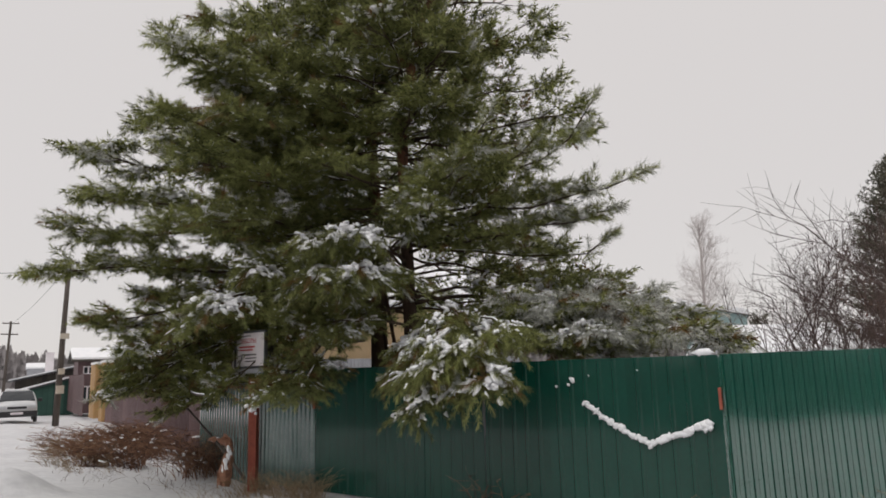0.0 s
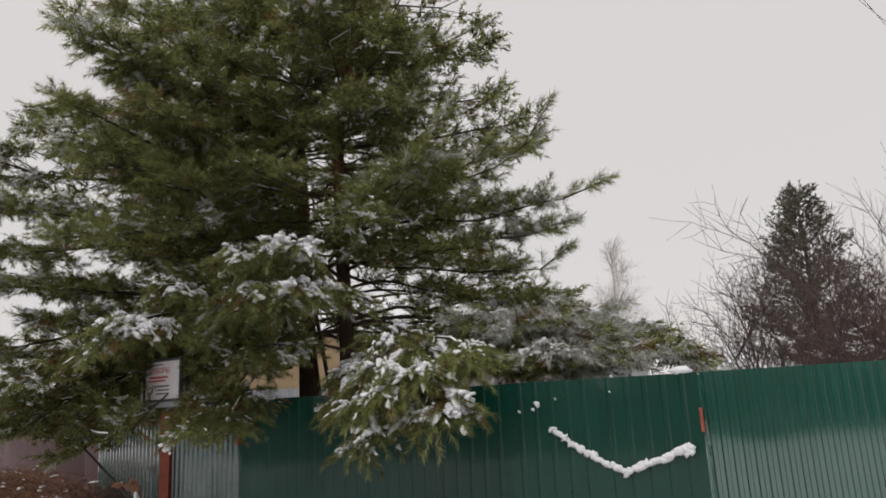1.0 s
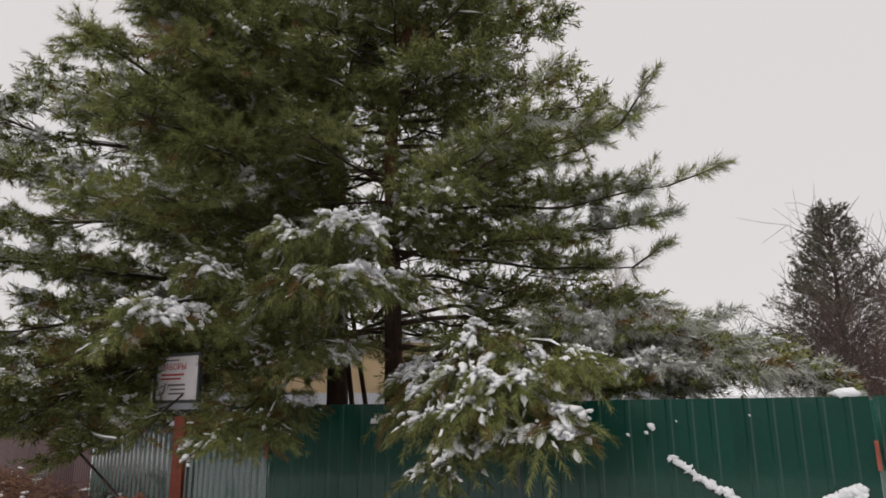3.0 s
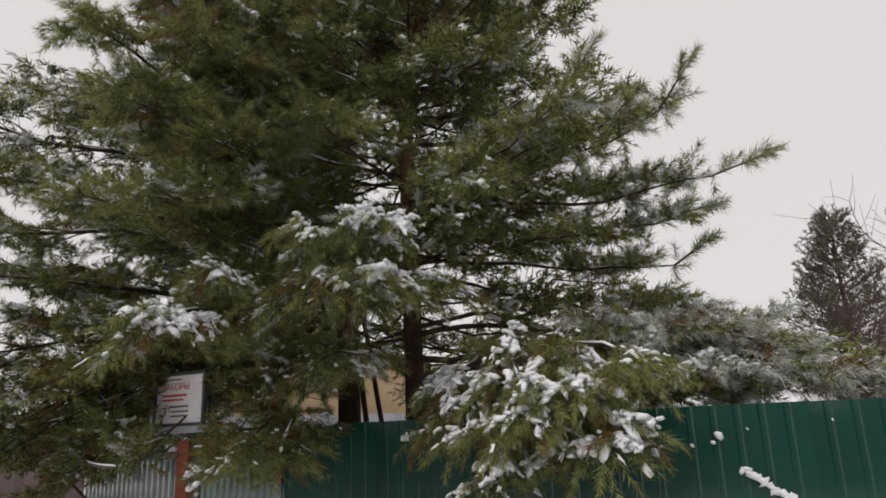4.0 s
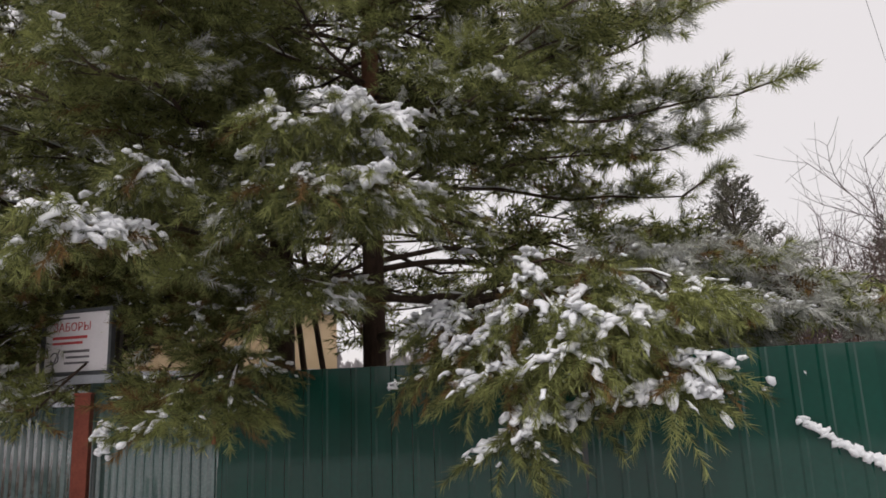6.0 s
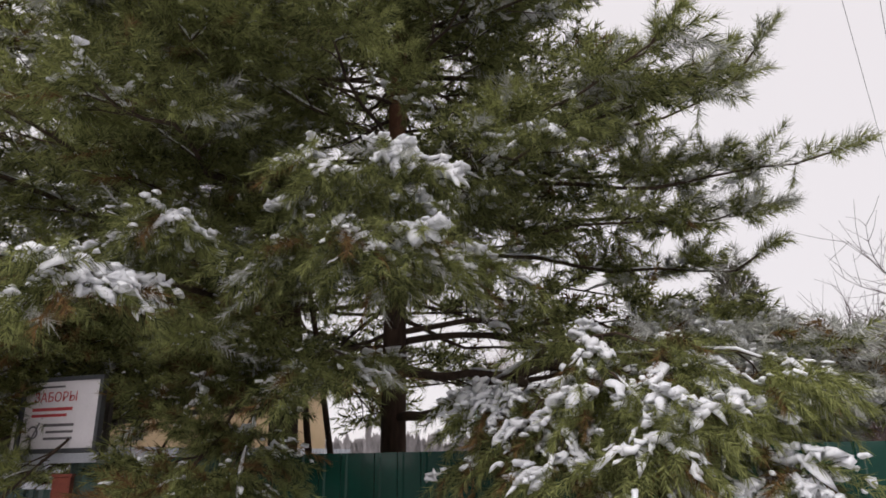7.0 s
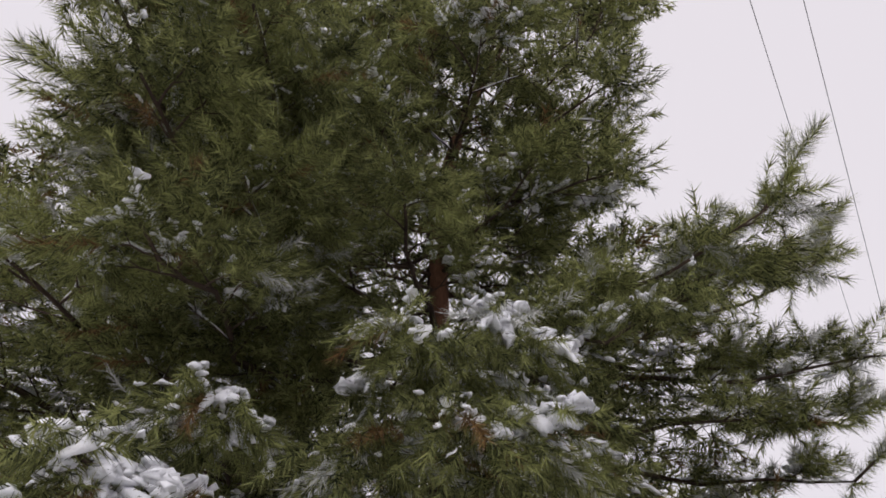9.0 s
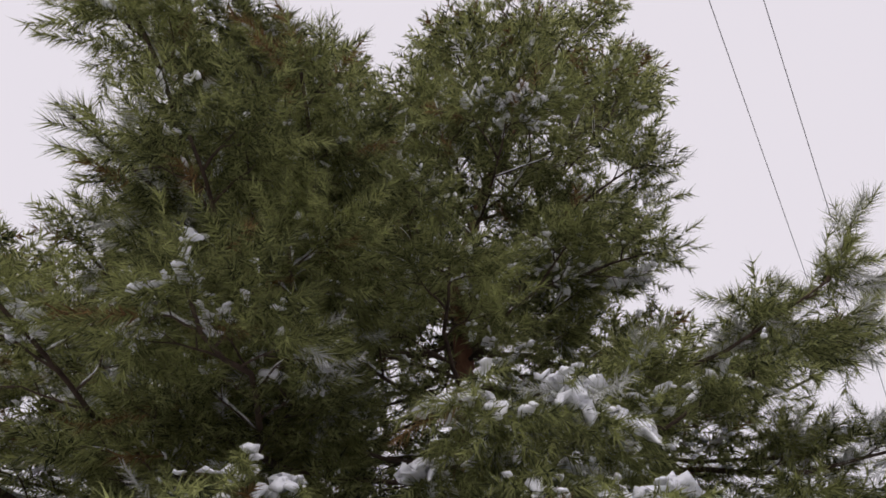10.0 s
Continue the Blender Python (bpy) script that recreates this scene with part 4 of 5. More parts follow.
dead_ob = part("dead_branch", pl.mesh("dead_branch", POLE_WOOD, True), broad_pine, "bare grey broken branch")
part("snow", sn.mesh("snow", SNOW, True), dead_ob)

curl = thing("curled_sheet", "crumpled hooked orange-brown sheet with snow on it", "scrap sheet", (7.2, 10.75, -0.24))
spine = np.array([(0.0, 0.0), (-0.01, 0.2), (-0.05, 0.42), (-0.1, 0.58), (-0.05, 0.72), (0.07, 0.8), (0.19, 0.8), (0.24, 0.74)])
half = [0.12, 0.13, 0.09, 0.05, 0.08, 0.12, 0.1, 0.06]
lft, fwd = np.array([-0.62, 0.78, 0]), np.array([-0.78, -0.62, 0])
rws, cols, v, f = 22, 11, [], []
for k in range(2):
    for r in range(rws):
        u = r / (rws - 1) * 7
        sl, sz = (np.interp(u, range(8), spine[:, i]) for i in (0, 1))
        hw = np.interp(u, range(8), half)
        for q in range(cols):
            a = (q / (cols - 1) - 0.5) * 3.6
            rough = 0.07 * noise.noise((q * 0.55, r * 0.5, 3.0)) + 0.04 * noise.noise((q * 1.3, r * 1.1, 9.0))
            p = lft * (sl + hw * math.sin(a)) + fwd * (hw * 0.8 * math.cos(a) + rough + (0.005 if k else 0)) + np.array([0, 0, sz + rough * 1.4])
            v.append(p)
for k in range(2):
    for r in range(rws - 1):
        for q in range(cols - 1):
            a = k * cols * rws + r * cols + q
            two = [(a, a + 1, a + cols + 1), (a, a + cols + 1, a + cols)]
            f += two if k == 0 else [t[::-1] for t in two]
part("sheet", tri_mesh("sheet", v, f, ORANGE), curl)
pl = Pile()
for i in range(26):
    sz = 0.26 + 0.4 * i / 26
    put_blob(pl, rng, lft * (np.interp(sz, spine[:5, 1], spine[:5, 0]) + rng.normal(0, 0.02)) + fwd * 0.085 + np.array([0, 0, sz]), lft * 0.3 + np.array([0, 0, 1.0]), 0.05, 0.025 + 0.02 * abs(math.sin(i * 0.7)), 0.02)
part("snow", pl.mesh("snow", SNOW, True), curl)
pl = Pile()
for _ in range(34):
    put_blob(pl, rng, (7.05 + rng.normal(0, 0.03), 9.75 + rng.normal(0, 0.045), 1.17 + rng.normal(0, 0.06)), rng.normal(size=3), rng.uniform(0.03, 0.06), 0.03, 0.022)
part("snow", pl.mesh("snow", SNOW, True), broad_pine)

# ---- dry plants ----


def weeds(name, label, places, height, lean, material, seed, radius=0.004, bits=True):
    """A stand of dry stems with side twigs."""
    r = np.random.default_rng(seed)
    pl, sn = Pile(), Pile()
    for x, y in places:
        if noise.noise((x * 1.3, y * 1.3, seed)) < -0.12:
            continue
        z = ground_z(x, y) - 0.03
        h = height * r.uniform(0.5, 1.15)
        way = np.array([lean[0] + r.normal(0, 0.65), lean[1] + r.normal(0, 0.65), 0]) * h
        line = bezier((x, y, z), (x + way[0] * 0.25, y + way[1] * 0.25, z + h * 0.75), (x + way[0], y + way[1], z + h * r.uniform(0.65, 1.0)), 5)
        tube(pl, line, np.linspace(radius, radius * 0.4, 5), 3)
        if bits:
            for _ in range(7):
                i = r.integers(1, 5)
                e = line[i] + np.array([r.normal(0, 0.14), r.normal(0, 0.14), r.uniform(-0.02, 0.12)]) * h
                tube(pl, [line[i], e], [radius * 0.6, radius * 0.3], 3)
        if bits and r.random() < 0.05:
            put_blob(sn, r, line[r.integers(2, 5)], way + np.array([0, 0, 0.1]), r.uniform(0.05, 0.13), 0.03, 0.025)
    ob = thing(name, label, "dry plants", kind="stuff")
    part("stems", pl.mesh("stems", material), ob)
    if sn.v:
        part("snow", sn.mesh("snow", SNOW, True), ob)
    return ob


r7 = np.random.default_rng(7)


def clumps(r, count, along, off, each, wide):
    """Places of stems that stand in tufts along the verge."""
    out = []
    for _ in range(count):
        s, o = r.uniform(*along), abs(r.normal(*off))
        out += [street_at(s + r.normal(0, wide), o + r.normal(0, wide)) for _ in range(r.integers(each // 2, each * 2))]
    return out


weeds("dry_weeds", "red-brown dry weeds bent under snow along the verge", clumps(r7, 46, (1.8, 12), (0.7, 0.5), 22, 0.2), 0.8, (-0.25, -0.1), STEM, 1, 0.008)
weeds("dry_weeds", "red-brown dry weed thicket bent under snow", clumps(r7, 34, (4, 14), (1.6, 0.8), 20, 0.22), 0.6, (-0.6, -0.1), STEM, 2, 0.008)
weeds("dry_grass", "pale straw tussocks half buried in snow", clumps(r7, 18, (2.5, 9), (2.0, 0.5), 26, 0.14), 0.4, (-0.5, 0.1), STRAW, 9, 0.004)
weeds("dry_grass", "straw-coloured dry grass at the fence foot", [(7.75 - abs(r7.normal(0, 0.25)), r7.uniform(8.6, 10.7)) for _ in range(520)], 0.5, (-0.25, -0.1), STRAW, 3, 0.0035, False)
weeds("dry_grass", "sparse straw tufts poking through snow", [(7.2 + r7.normal(0, 0.5), 10.5 + r7.normal(0, 1.0)) for _ in range(160)], 0.3, (-0.3, 0), STRAW, 4, 0.003, False)
weeds("dry_grass", "few dark weed stalks poking through the street verge snow", [street_at(r7.uniform(0.5, 5.5), r7.uniform(1.2, 3.2)) for _ in range(150)], 0.2, (0.3, 0), BUSH, 6, 0.004, False)
for y, h in ((1.45, 0.75), (2.85, 0.62), (3.0, 0.5), (5.6, 0.55), (5.35, 0.5)):
    weeds("weed_stalk", "single dry weed stalk before the green fence", [(7.72 + r7.normal(0, 0.06), y + r7.normal(0, 0.05)) for _ in range(7)], h, (0, 0.1), STEM, int(y * 10), 0.005)
heap = Pile()
put_blob(heap, rng, (7.45, 0.85, -0.05), (0, 1, 0), 0.45, 0.35, 0.36, True)
thing("snow_heap", "rounded heap of snow at the fence foot", "snow", data=heap.mesh("snow_heap", SNOW, True))

# ---- bare shrubs and trees behind the fence ----


def branch(pl, r, p, way, length, rad, depth, curve, up, gap):
    """A bare branch that forks on."""
    k = 5 if depth > 0 else 3
    pts, d = [np.array(p, float)], unit(way)
    for _ in range(k - 1):
        d = unit(d + r.normal(0, curve, 3) + np.array([0, 0, up]))
        pts.append(pts[-1] + d * length / (k - 1))
    tube(pl, pts, np.linspace(rad, rad * 0.5, k), 5 if rad > 0.02 else 3)
    if depth > 0:
        for i in range(1, k):
            for _ in range(gap):
                side = unit(np.cross(d, r.normal(size=3)))
                branch(pl, r, pts[i], d * 0.8 + side * r.uniform(0.5, 0.9), length * r.uniform(0.4, 0.65), rad * 0.5, depth - 1, curve, up, gap)


def bare_shrub(name, label, place, stems, height, spread, rad, depth, material, seed, gap=2, snow=0):
    r = np.random.default_rng(seed)
    ob = thing(name, label, "shrub")
    for i in range(stems):
        pl = Pile()
        a = i * 2.4 + r.normal(0, 0.3)
        base = np.array([place[0] + 0.25 * math.cos(a), place[1] + 0.25 * math.sin(a), -0.35])
        way = np.array([math.cos(a) * spread, math.sin(a) * spread, 1])
        branch(pl, r, base, way, height * r.uniform(0.65, 0.95) * math.hypot(spread, 1) * 0.8, rad, depth, 0.1, 0.07, gap)
        part("limb", pl.mesh("limb", material), ob)
    if snow:
        sn = Pile()
        for _ in range(snow):
            a, q, z = r.uniform(0, 6.28), r.uniform(0.2, 1.0), r.uniform(1.4, 2.6)
            x, y = place[0] + math.cos(a) * q * spread * 2.2, place[1] + math.sin(a) * q * spread * 2.2
            e = (x + r.normal(0, 0.4), y + r.normal(0, 0.4), z + r.normal(0.1, 0.15))
            tube(sn, [(x, y, z), e], [0.025, 0.015], 4)
        part("snow", sn.mesh("snow", SNOW, True), ob, "snow lying along the branches")
    return ob


bare_shrub("fruit_tree", "bare spreading fruit tree behind the fence", (14.7, 1.9), 6, 3.6, 0.5, 0.034, 3, BUSH, 21, 2)
bare_shrub("fruit_tree", "bare young fruit tree behind the fence", (15.6, 0.1), 6, 3.8, 0.42, 0.034, 3, BUSH, 22, 2)
bare_shrub("twiggy_shrub", "dense red-brown leafless shrub with snowy branches", (19.2, 0.7), 8, 3.4, 0.5, 0.028, 3, BUSH_RED, 23, 2, 60)
bare_shrub("twiggy_shrub", "dense red-brown leafless shrub with snowy branches", (18.6, -1.3), 9, 3.5, 0.55, 0.028, 3, BUSH_RED, 24, 2, 60)


def conifer(label, place, height, radius, seed, tufts=16, material=NEEDLE_FAR):
    r = np.random.default_rng(seed)
    tree = thing("conifer_tree", label, "tree", group="conifers in the yard")
    pl = Pile()
    tube(pl, [(*place, -0.4), (*place, height * 0.5), (*place, height)], [0.16, 0.1, 0.02], 8)
    part("trunk", pl.mesh("trunk", BARK, True), tree)
    wood, sh = Pile(), []
    z = 0.6
    while z < height - 0.1:
        u = (z - 0.6) / (height - 0.6)
        for i in range(7):
            a = r.uniform(0, 6.28)
            ln = radius * (1 - u) ** 0.75 * r.uniform(0.65, 1.12) + 0.12
            d = np.array([math.cos(a), math.sin(a), 0.25 + 0.5 * u])
            p0 = np.array([*place, z])
            tip = p0 + d * ln
            tube(wood, [p0, tip], [0.025, 0.008], 4)
            for _ in range(int(tufts * (0.12 + ln / radius))):
                s = r.uniform(0.3, 1)
                q = p0 + d * ln * s + r.normal(0, 0.16, 3) * (0.4 + ln * 0.22)
                sh.append((*q, *unit(d + r.normal(0, 0.5, 3) + np.array([0, 0, 0.5])), r.uniform(0.25, 0.45), 0.02, 1.0))
        z += 0.3
    tagged(part("branchwork", wood.mesh("branchwork", TWIG), tree), kind="stuff")
    nd = Pile()
    needles(nd, r, sh, 12, 0.17, 0.04)
    tagged(part("needles", nd.mesh("needles", material), tree, "grey-green needles"), kind="stuff")
    return tree


conifer("dark conical conifer behind the shrubs", (32.0, 2.4), 9.2, 3.3, 31, 26)
conifer("small young conifer behind the yard", (37.6, 9.5), 3.9, 0.8, 32, 8)
conifer("dark conifer at the yard's edge", (33.0, -3.5), 7.0, 2.6, 33)


def birch(label, place, height, seed):
    r = np.random.default_rng(seed)
    tree = thing("birch_tree", label, "tree")
    pl, tw = Pile(), Pile()
    tube(pl, [(*place, -1), (place[0] + 0.2, place[1] + 0.2, height * 0.5), (*place, height)], [0.2, 0.12, 0.02], 7)
    part("trunk", pl.mesh("trunk", BIRCH, True), tree)
    for i in range(44):
        z = r.uniform(0.25, 0.98) * height
        a = r.uniform(0, 6.28)
        branch(tw, r, (*place, z), (math.cos(a) * 0.55, math.sin(a) * 0.55, 1), 2.6 * (1.05 - z / height) + 0.8, 0.022, 2, 0.12, 0.02, 2)
    tagged(part("crown", tw.mesh("crown", BIRCH), tree), kind="stuff")


birch("tall bare birch in the distance, paled with painted haze", (52.2, 16.7), 12.2, 41)

# ---- buildings behind ----


def house(name, label, place, turn, size, eave, ridge, wall, roof, windows=(), snow=0.18, over=0.4, along="x"):
    """A gabled house: walls, two roof slopes with snow, windows given on its front (-y) side."""
    w, d = size
    ob = thing(name, label, "building", (*place, -0.4), turn)
    bm = boxed((-w / 2, -d / 2, 0), (w / 2, d / 2, eave))
    part("wall", bm, ob, material=wall)
    gb = bmesh.new()
    prism(gb, [(-d / 2, eave), (d / 2, eave), (0, ridge)], 0, -w / 2 + 0.02, w / 2 - 0.02)
    part("gable", gb, ob, material=wall)
    for s in (-1, 1):
        e, slope = s * (d / 2 + over), (ridge - eave) / (d / 2)
        low = eave - over * slope
        rb = bmesh.new()
        prism(rb, [(0, ridge + 0.02), (e, low + 0.02), (e, low + 0.14), (0, ridge + 0.14)], 0, -w / 2 - over, w / 2 + over)
        slab = part("roof", rb, ob, material=roof)
        sb = bmesh.new()
        prism(sb, [(0, ridge + 0.144), (e * 0.985, low + 0.144), (e * 0.975, low + 0.1 + snow), (0, ridge + 0.16 + snow)], 0, -w / 2 - over * 0.95, w / 2 + over * 0.95)
        bmesh.ops.bevel(sb, geom=sb.edges[:], offset=0.05, segments=2, affect="EDGES")
        part("snow", sb, slab, "thick snow on the roof", SNOW)
    for x, z, ww, hh in windows:
        win = part("window", boxed((x - ww / 2, -d / 2 - 0.03, z), (x + ww / 2, -d / 2 + 0.02, z + hh), 0.01), ob, "white framed window", WHITE)
        for q in (-1, 1):
            part("pane", boxed((x + q * ww / 4 - ww / 4 + 0.05, -d / 2 - 0.04, z + 0.06), (x + q * ww / 4 + ww / 4 - 0.05, -d / 2 - 0.032, z + hh - 0.06)), win, material=GLASS_DARK)
    return ob


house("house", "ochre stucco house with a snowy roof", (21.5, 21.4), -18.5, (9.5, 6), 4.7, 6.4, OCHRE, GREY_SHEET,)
grey_fence = thing("grey_fence", "pale grey galvanised sheet fence in front of the house", "fence", (13.5, 19.2, 0.05), -105)
run_of_sheets(grey_fence, 0.0, 12.0, 1.1, 0.15, 0.05, 0.02, GREY_SHEET, 31, height=2.5, foot=-0.42)
house("shed", "low shed with a flat snow-covered roof", (30.5, 6.9), -49, (5.6, 4), 2.1, 3.1, GREY_SHEET, GREY_SHEET, snow=0.25)

# ---- down the street ----
for along, width in ((23.5, 1.3), (27.2, 2.2)):
    x, y = street_at(along, 0.05)
    g = thing("gate_pillar", "tall honey-coloured plank gate pillar with a snow cap", "gate pillar", (x, y, -0.3), turn_street, "plank gate pillars")
    n = int(width / 0.16)
    for i in range(n):
        part("plank", boxed((-0.05, i * 0.16, 0), (0.0, i * 0.16 + 0.15, 2.75), 0.006), g, material=OCHRE_WOOD)
    part("core", boxed((0.002, 0, 0), (0.35, n * 0.16, 2.72), 0.01), g, material=OCHRE_WOOD)
    part("snow_cap", boxed((-0.08, -0.03, 2.752), (0.38, n * 0.16 + 0.03, 2.88), 0.05), g, "rounded snow cap", SNOW)
x, y = street_at(13, 0)
far_m = thing("metal_fence", "weathered maroon picket fence further down the street", "fence", (x, y, -0.25), turn_street)
run_of_sheets(far_m, 0.0, 9.9, 1.1, 0.16, 0.06, 0.02, MAROON, 44, height=2.0, foot=0)
x, y = street_at(30.5, 0.3)
far_k = thing("picket_fence", "maroon picket fence beyond the plank gate", "fence", (x, y, -0.3), turn_street)
for i in range(60):
    part("picket", boxed((-0.015, i * 0.3, 0), (0.015, i * 0.3 + 0.22, 2.3 + 0.05 * math.sin(i * 2.3)), 0.004), far_k, material=MAROON)
part("rail", boxed((0.02, 0, 0.5), (0.06, 18, 0.58)), far_k, material=MAROON)
part("rail", boxed((0.02, 0, 1.8), (0.06, 18, 1.88)), far_k, material=MAROON)


def lean_to(label, place, turn, width, deep, low, high, wall, snow=0.1):
    """A shed with one snowy roof slope that rises along its front."""
    ob = thing("lean_to_shed", label, "building", (*place, -0.6), turn, "lean-to sheds")
    wb = bmesh.new()
    prism(wb, [(0, 0), (width, 0), (width, high), (0, low)], 1, 0, deep)
    part("wall", wb, ob, material=wall)
    n = int(width / 0.32)
    for i in range(n):
        x = (i + 0.5) * width / n
        part("board", boxed((x - 0.14, -0.025, 0.02), (x + 0.14, -0.002, low + (high - low) * (x - 0.14) / width - 0.02)), ob, material=wall)
    for name, m, t0, t1 in (("roof", DARK_FRAME, 0.01, 0.1), ("snow", SNOW, 0.104, 0.104 + snow)):
        slab = bmesh.new()
        k = (high - low) / width
        prism(slab, [(-0.45, low - 0.45 * k + t0), (width + 0.2, high + 0.2 * k + t0), (width + 0.2, high + 0.2 * k + t1), (-0.45, low - 0.45 * k + t1)], 1, -0.3, deep + 0.2)
        if name == "snow":
            bmesh.ops.bevel(slab, geom=slab.edges[:], offset=0.03, segments=2, affect="EDGES")
        part(name, slab, ob, material=m)


lean_to("green boarded lean-to shed with a snowy sloping roof", (18.5, 50.9), -20, 2.9, 3, 1.7, 2.45, GREEN_DULL)
lean_to("distant teal-walled house with a sloping snowy roof", (54.5, 19.3), -72, 4.6, 6, 6.8, 5.7, TEAL, 0.4)
lean_to("dark timber lean-to shed with a snowy sloping roof", (19.3, 55.2), -20, 4.0, 3, 2.35, 3.25, DARK_WALL)
house("house", "maroon street house with barred windows and a snowy roof", (23.0, 47.3), -20, (5.4, 5), 3.3, 3.9, MAROON, DARK_WALL, [(-2.1, 2.45, 0.6, 0.5), (-2.1, 0.8, 0.6, 0.9)], snow=0.2)
house("house", "distant grey house with a white snow-covered roof", (49.7, 133.4), -20, (2.6, 4), 4.3, 5.0, GREY_SHEET, GREY_SHEET, snow=0.3, over=0.2)
stack = thing("chimney_stack", "white chimney stack above the sheds with snow", "chimney", (21.6, 55.2, -0.5), -20)
part("shaft", boxed((-0.35, -0.3, 0), (0.2, 0.3, 4.2), 0.03), stack, material=WHITE)
part("cap", boxed((-0.4, -0.35, 4.202), (0.25, 0.35, 4.3), 0.02), stack, material=WHITE)


def utility_pole(label, place, height, lean, arms, group="street poles"):
    p = thing("utility_pole", label, "pole", (*place, -0.5), 0, group)
    top = np.array([lean[0] * height, lean[1] * height, height + 0.5])
    pl = Pile()
    tube(pl, np.linspace((0, 0, 0), top, 4), np.linspace(0.15, 0.1, 4), 10)
    part("shaft", pl.mesh("shaft", POLE_WOOD, True), p)
    for z in arms:
        c = top * (z / height)
        part("crossarm", boxed((c[0] - 0.75, c[1] - 0.05, c[2] - 0.05), (c[0] + 0.75, c[1] + 0.05, c[2] + 0.05), 0.01), p, material=POLE_WOOD)
        for q in (-0.65, -0.25, 0.25, 0.65):
            pl = Pile()
            tube(pl, [(c[0] + q, c[1], c[2] + 0.05), (c[0] + q, c[1], c[2] + 0.2)], [0.03, 0.045], 6)
            part("insulator", pl.mesh("insulator", WHITE, True), p)
    return p, top


pole, pole_top = utility_pole("dark wooden utility pole with white boxes", (14.1, 35.0), 7.2, (0.02, 0.0), ())
for z, bw, bh in ((4.27, 0.4, 0.26), (2.6, 0.26, 0.28), (1.75, 0.34, 0.38)):
    part("box", boxed((-bw / 2 + 0.02 * z, -0.22, z - bh / 2), (bw / 2 + 0.02 * z, -0.12, z + bh / 2), 0.01), pole, "cream painted box", CREAM)
pole2, _ = utility_pole("distant wooden pole with two crossarms", (25.2, 75.0), 7.6, (0.03, 0), (7.4, 6.4))
pole3, _ = utility_pole("distant wooden brace pole", (24.2, 75.5), 5.2, (0.11, 0), ())


def cable(label, a, b, sag, rad=0.012):
    a, b = np.array(a, float), np.array(b, float)
    s = np.linspace(0, 1, 24)[:, None]
    pts = a + (b - a) * s - np.array([0, 0, 1.0]) * sag * 4 * s * (1 - s)
    pl = Pile()
    tube(pl, pts, np.full(24, rad), 5)
    thing("overhead_cable", label, "cable", group="overhead cables", data=pl.mesh("overhead_cable", WIRE, True))


for spot, way in (((9, 3.73, 11.46), (0.948, -0.319, 0.022)), ((9, 2.89, 11.85), (0.952, -0.306, -0.11))):
    spot, way = np.array(spot), np.array(way)
    cable("thin black overhead cable crossing above the fence", spot - way * 28, spot + way * 45, 0.0, 0.007)
cable("thin black overhead cable between the street poles", np.array((14.1, 35, -0.5)) + pole_top, (25.4, 75, 7.3), 0.3)
cable("thin black overhead cable to a house across the street", np.array((14.1, 35, -0.7)) + pole_top, (-8, 42, 6.2), 0.5)

# ---- the parked van ----
van = thing("parked_van", "silver family van parked on the snowy street, facing along it", "car", (13.2, 37.2, -0.3), turn_street)
ang = np.linspace(0, 2 * math.pi, 28, endpoint=False)
v, f, k = [], [], 28
stations = [(-0.02, 0.78, 0.45, 0.8), (0.05, 0.83, 0.36, 0.9), (0.3, 0.86, 0.3, 0.97), (0.9, 0.88, 0.28, 1.06), (1.25, 0.88, 0.28, 1.3), (1.6, 0.87, 0.28, 1.5), (2.0, 0.87, 0.28, 1.56), (3.9, 0.87, 0.3, 1.55), (4.3, 0.82, 0.35, 1.45), (4.4, 0.7, 0.5, 1.2)]
for y, wx, zl, zh in stations:
    for a in ang:
        sx, sz = math.copysign(abs(math.cos(a)) ** 0.42, math.cos(a)), math.copysign(abs(math.sin(a)) ** 0.5, math.sin(a))
        z = (zl + zh) / 2 + (zh - zl) / 2 * sz
        v.append((sx * wx * (1 - 0.17 * max(0, z - 0.9)), y, z))
for i in range(len(stations) - 1):
    for j in range(k):
        a, b = i * k + j, i * k + (j + 1) % k
        f += [(a, b, b + k), (a, b + k, a + k)]
for j in range(1, k - 1):
    f += [(0, j + 1, j), ((len(stations) - 1) * k, (len(stations) - 1) * k + j, (len(stations) - 1) * k + j + 1)]
part("body", tri_mesh("body", v, f, CAR_PAINT, True), van)
wb = bmesh.new()
q = [wb.verts.new(p) for p in ((-0.76, 0.9, 1.02), (0.76, 0.9, 1.02), (0.7, 1.25, 1.27), (0.6, 1.58, 1.46), (-0.6, 1.58, 1.46), (-0.7, 1.25, 1.27))]
wb.faces.new((q[0], q[1], q[2], q[5]))
wb.faces.new((q[5], q[2], q[3], q[4]))
e = bmesh.ops.extrude_face_region(wb, geom=wb.faces[:])
for u in e["geom"]:
    if isinstance(u, bmesh.types.BMVert):
        u.co += Vector((0, -0.05, 0.055))
bmesh.ops.recalc_face_normals(wb, faces=wb.faces[:])
part("windscreen", wb, van, "dark windscreen", GLASS_DARK)
part("grille", boxed((-0.4, -0.03, 0.68), (0.4, 0.03, 0.8), 0.02), van, material=BLACK)
part("bumper", boxed((-0.84, -0.1, 0.3), (0.84, 0.1, 0.58), 0.05), van, "black bumper", BLACK)
part("plate", boxed((-0.26, -0.115, 0.42), (0.26, -0.102, 0.53), 0.002), van, "white number plate", WHITE)
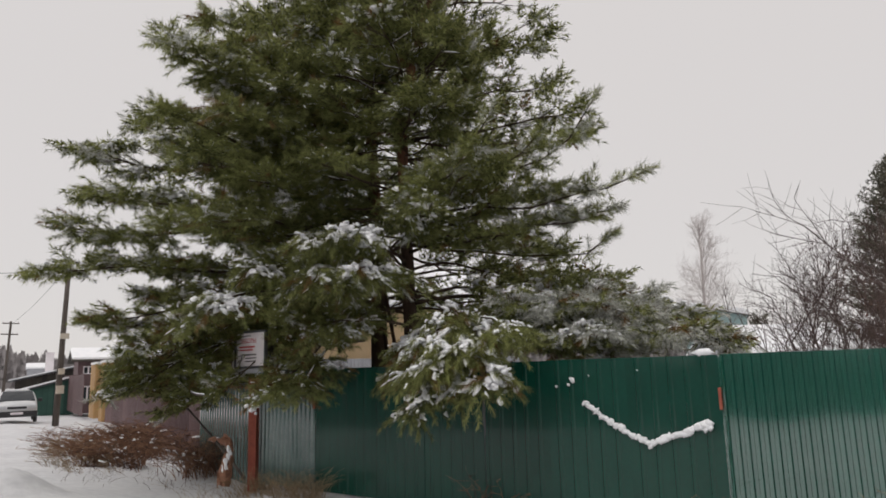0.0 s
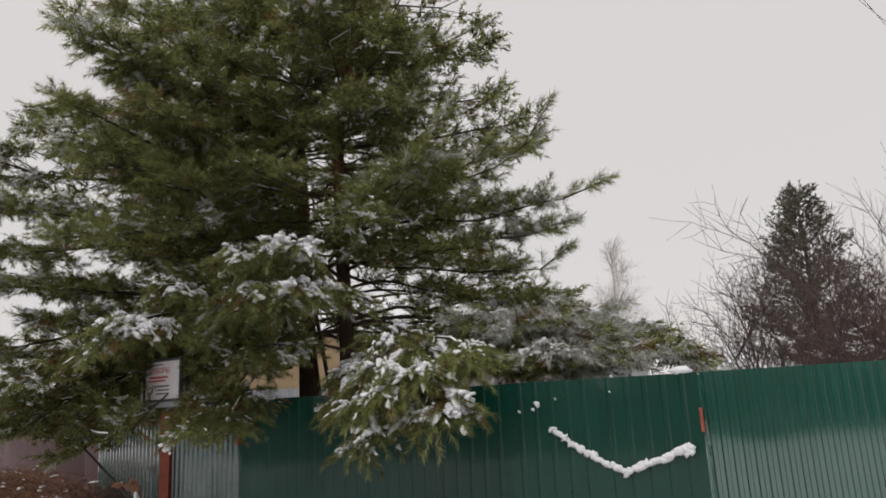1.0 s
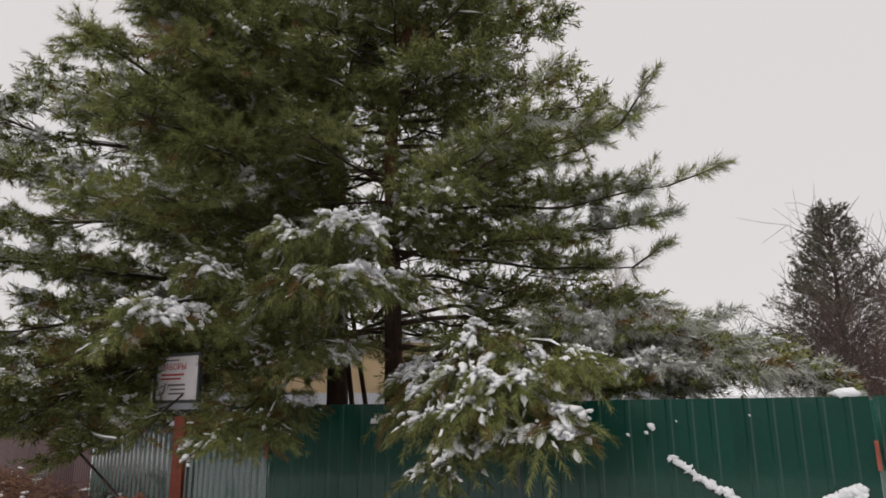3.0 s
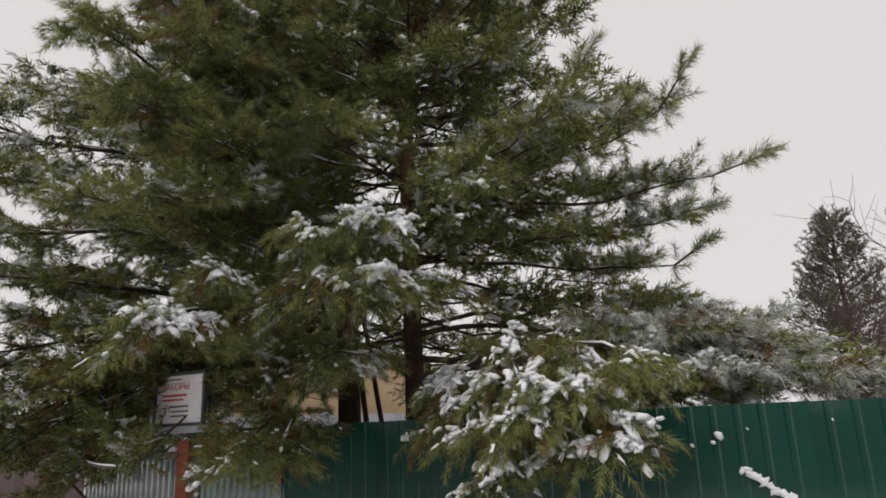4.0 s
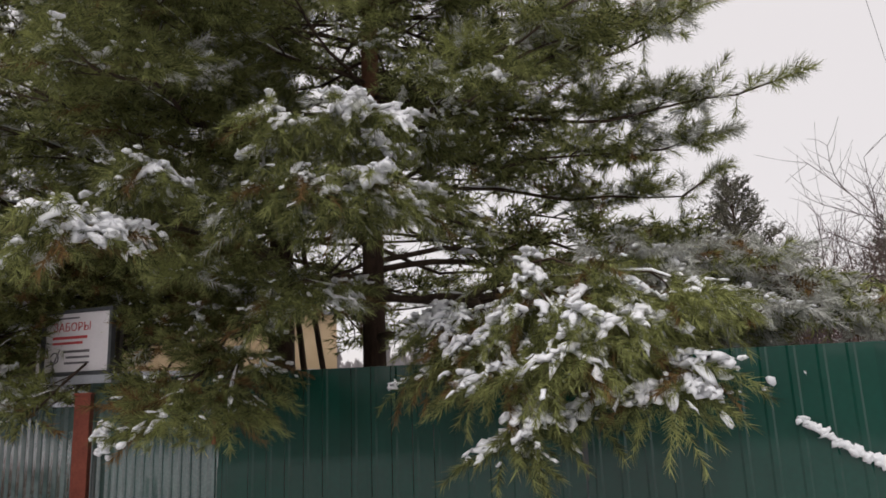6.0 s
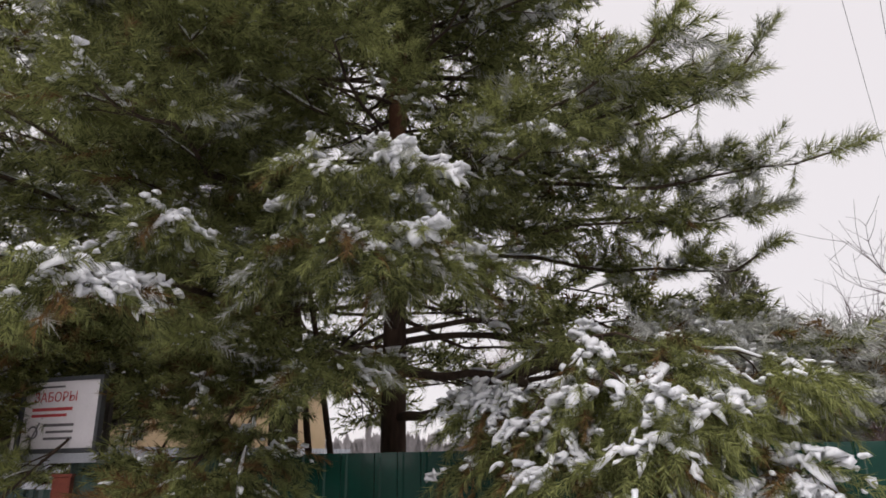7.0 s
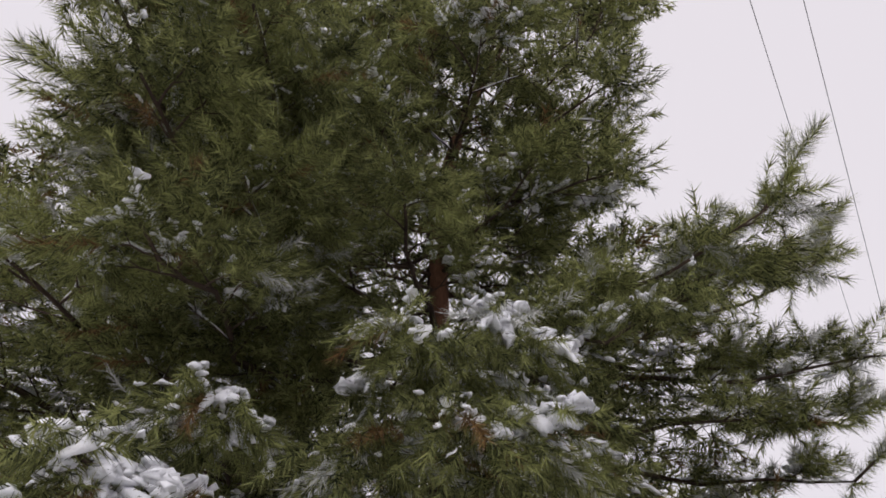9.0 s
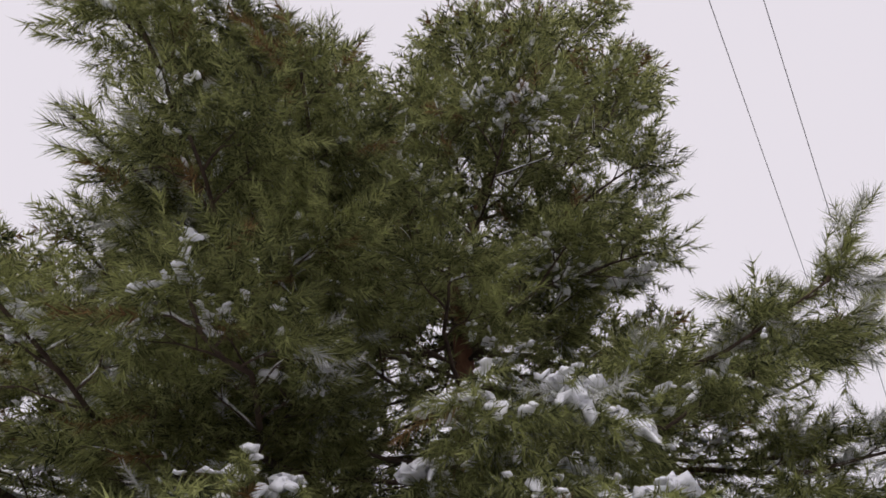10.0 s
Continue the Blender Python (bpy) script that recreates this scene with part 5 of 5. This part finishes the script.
for s in (-1, 1):
    part("headlight", boxed((s * 0.62 - 0.18, -0.035, 0.66), (s * 0.62 + 0.18, 0.05, 0.84), 0.04), van, material=LAMP_GLASS)
    part("mirror", boxed((s * 0.98 - 0.1, 1.0, 0.98), (s * 0.98 + 0.1, 1.1, 1.14), 0.03), van, material=BLACK)
    for y in (0.75, 3.35):
        pl = Pile()
        tube(pl, [(s * 0.72, y, 0.31), (s * 0.88, y, 0.31)], [0.31, 0.31], 20)
        wheel = part("wheel", pl.mesh("wheel", BLACK, True), van)
        pl = Pile()
        tube(pl, [(s * 0.87, y, 0.31), (s * 0.89, y, 0.31)], [0.19, 0.18], 14)
        part("rim", pl.mesh("rim", LAMP_GLASS), wheel)
part("roof_snow", boxed((-0.5, 1.9, 1.55), (0.5, 3.8, 1.6), 0.02), van, "thin snow on the roof", SNOW)

# ---- far woods and the fence across the street ----
r9 = np.random.default_rng(9)
v = []
for i in range(1500):
    a = radians(r9.uniform(-30, 110))
    d = r9.uniform(230, 330)
    h = r9.uniform(6, 11) * (0.75 + 0.5 * noise.noise((a * 9, 0, 0))) + 4 + (5 if r9.random() < 0.03 else 0)
    x, y = d * math.cos(a), d * math.sin(a)
    sx, sy, w = -math.sin(a), math.cos(a), r9.uniform(1.5, 3.0)
    v += [(x - sx * 0.3, y - sy * 0.3, 0), (x + sx * 0.3, y + sy * 0.3, 0), (x, y, h)]
    for _ in range(26):
        u = r9.uniform(0.05, 0.92)
        o, e = r9.normal(0, 0.35) * w * (1.1 - u), r9.normal(0, 0.8) * w * (1.15 - u)
        z0, z1, g = u * h * 0.85, min(h, (u + r9.uniform(0.08, 0.3)) * h), r9.uniform(0.5, 1.3)
        v += [(x + sx * (o - g), y + sy * (o - g), z0), (x + sx * (o + g), y + sy * (o + g), z0), (x + sx * e, y + sy * e, z1)]
f = np.arange(len(v)).reshape(-1, 3)
tagged(new("backdrop_woods", tri_mesh("backdrop_woods", v, f, HAZED_WOODS)), "line of bare woods on the horizon, haze painted into its grey", "woods", kind="stuff")
ob = new("wall_opposite", tri_mesh("wall_opposite", *(lambda pl: (np.concatenate(pl.v), np.concatenate(pl.f)))((lambda pl: ([tube(pl, [(-9 + 0.1677 * (i - 60) + 0.08 * math.sin(i), -30 + i * 0.5, -0.3), (-9 + 0.1677 * (i - 60), -30 + i * 0.5, 2.2 + 0.5 * abs(math.sin(i * 0.37)) + 0.3 * math.sin(i * 1.3))], [0.3, 0.28], 6) for i in range(150)], pl)[1])(Pile())), DARK_WALL))
tagged(ob, "dark timber palisade across the street", "fence", kind="structure")
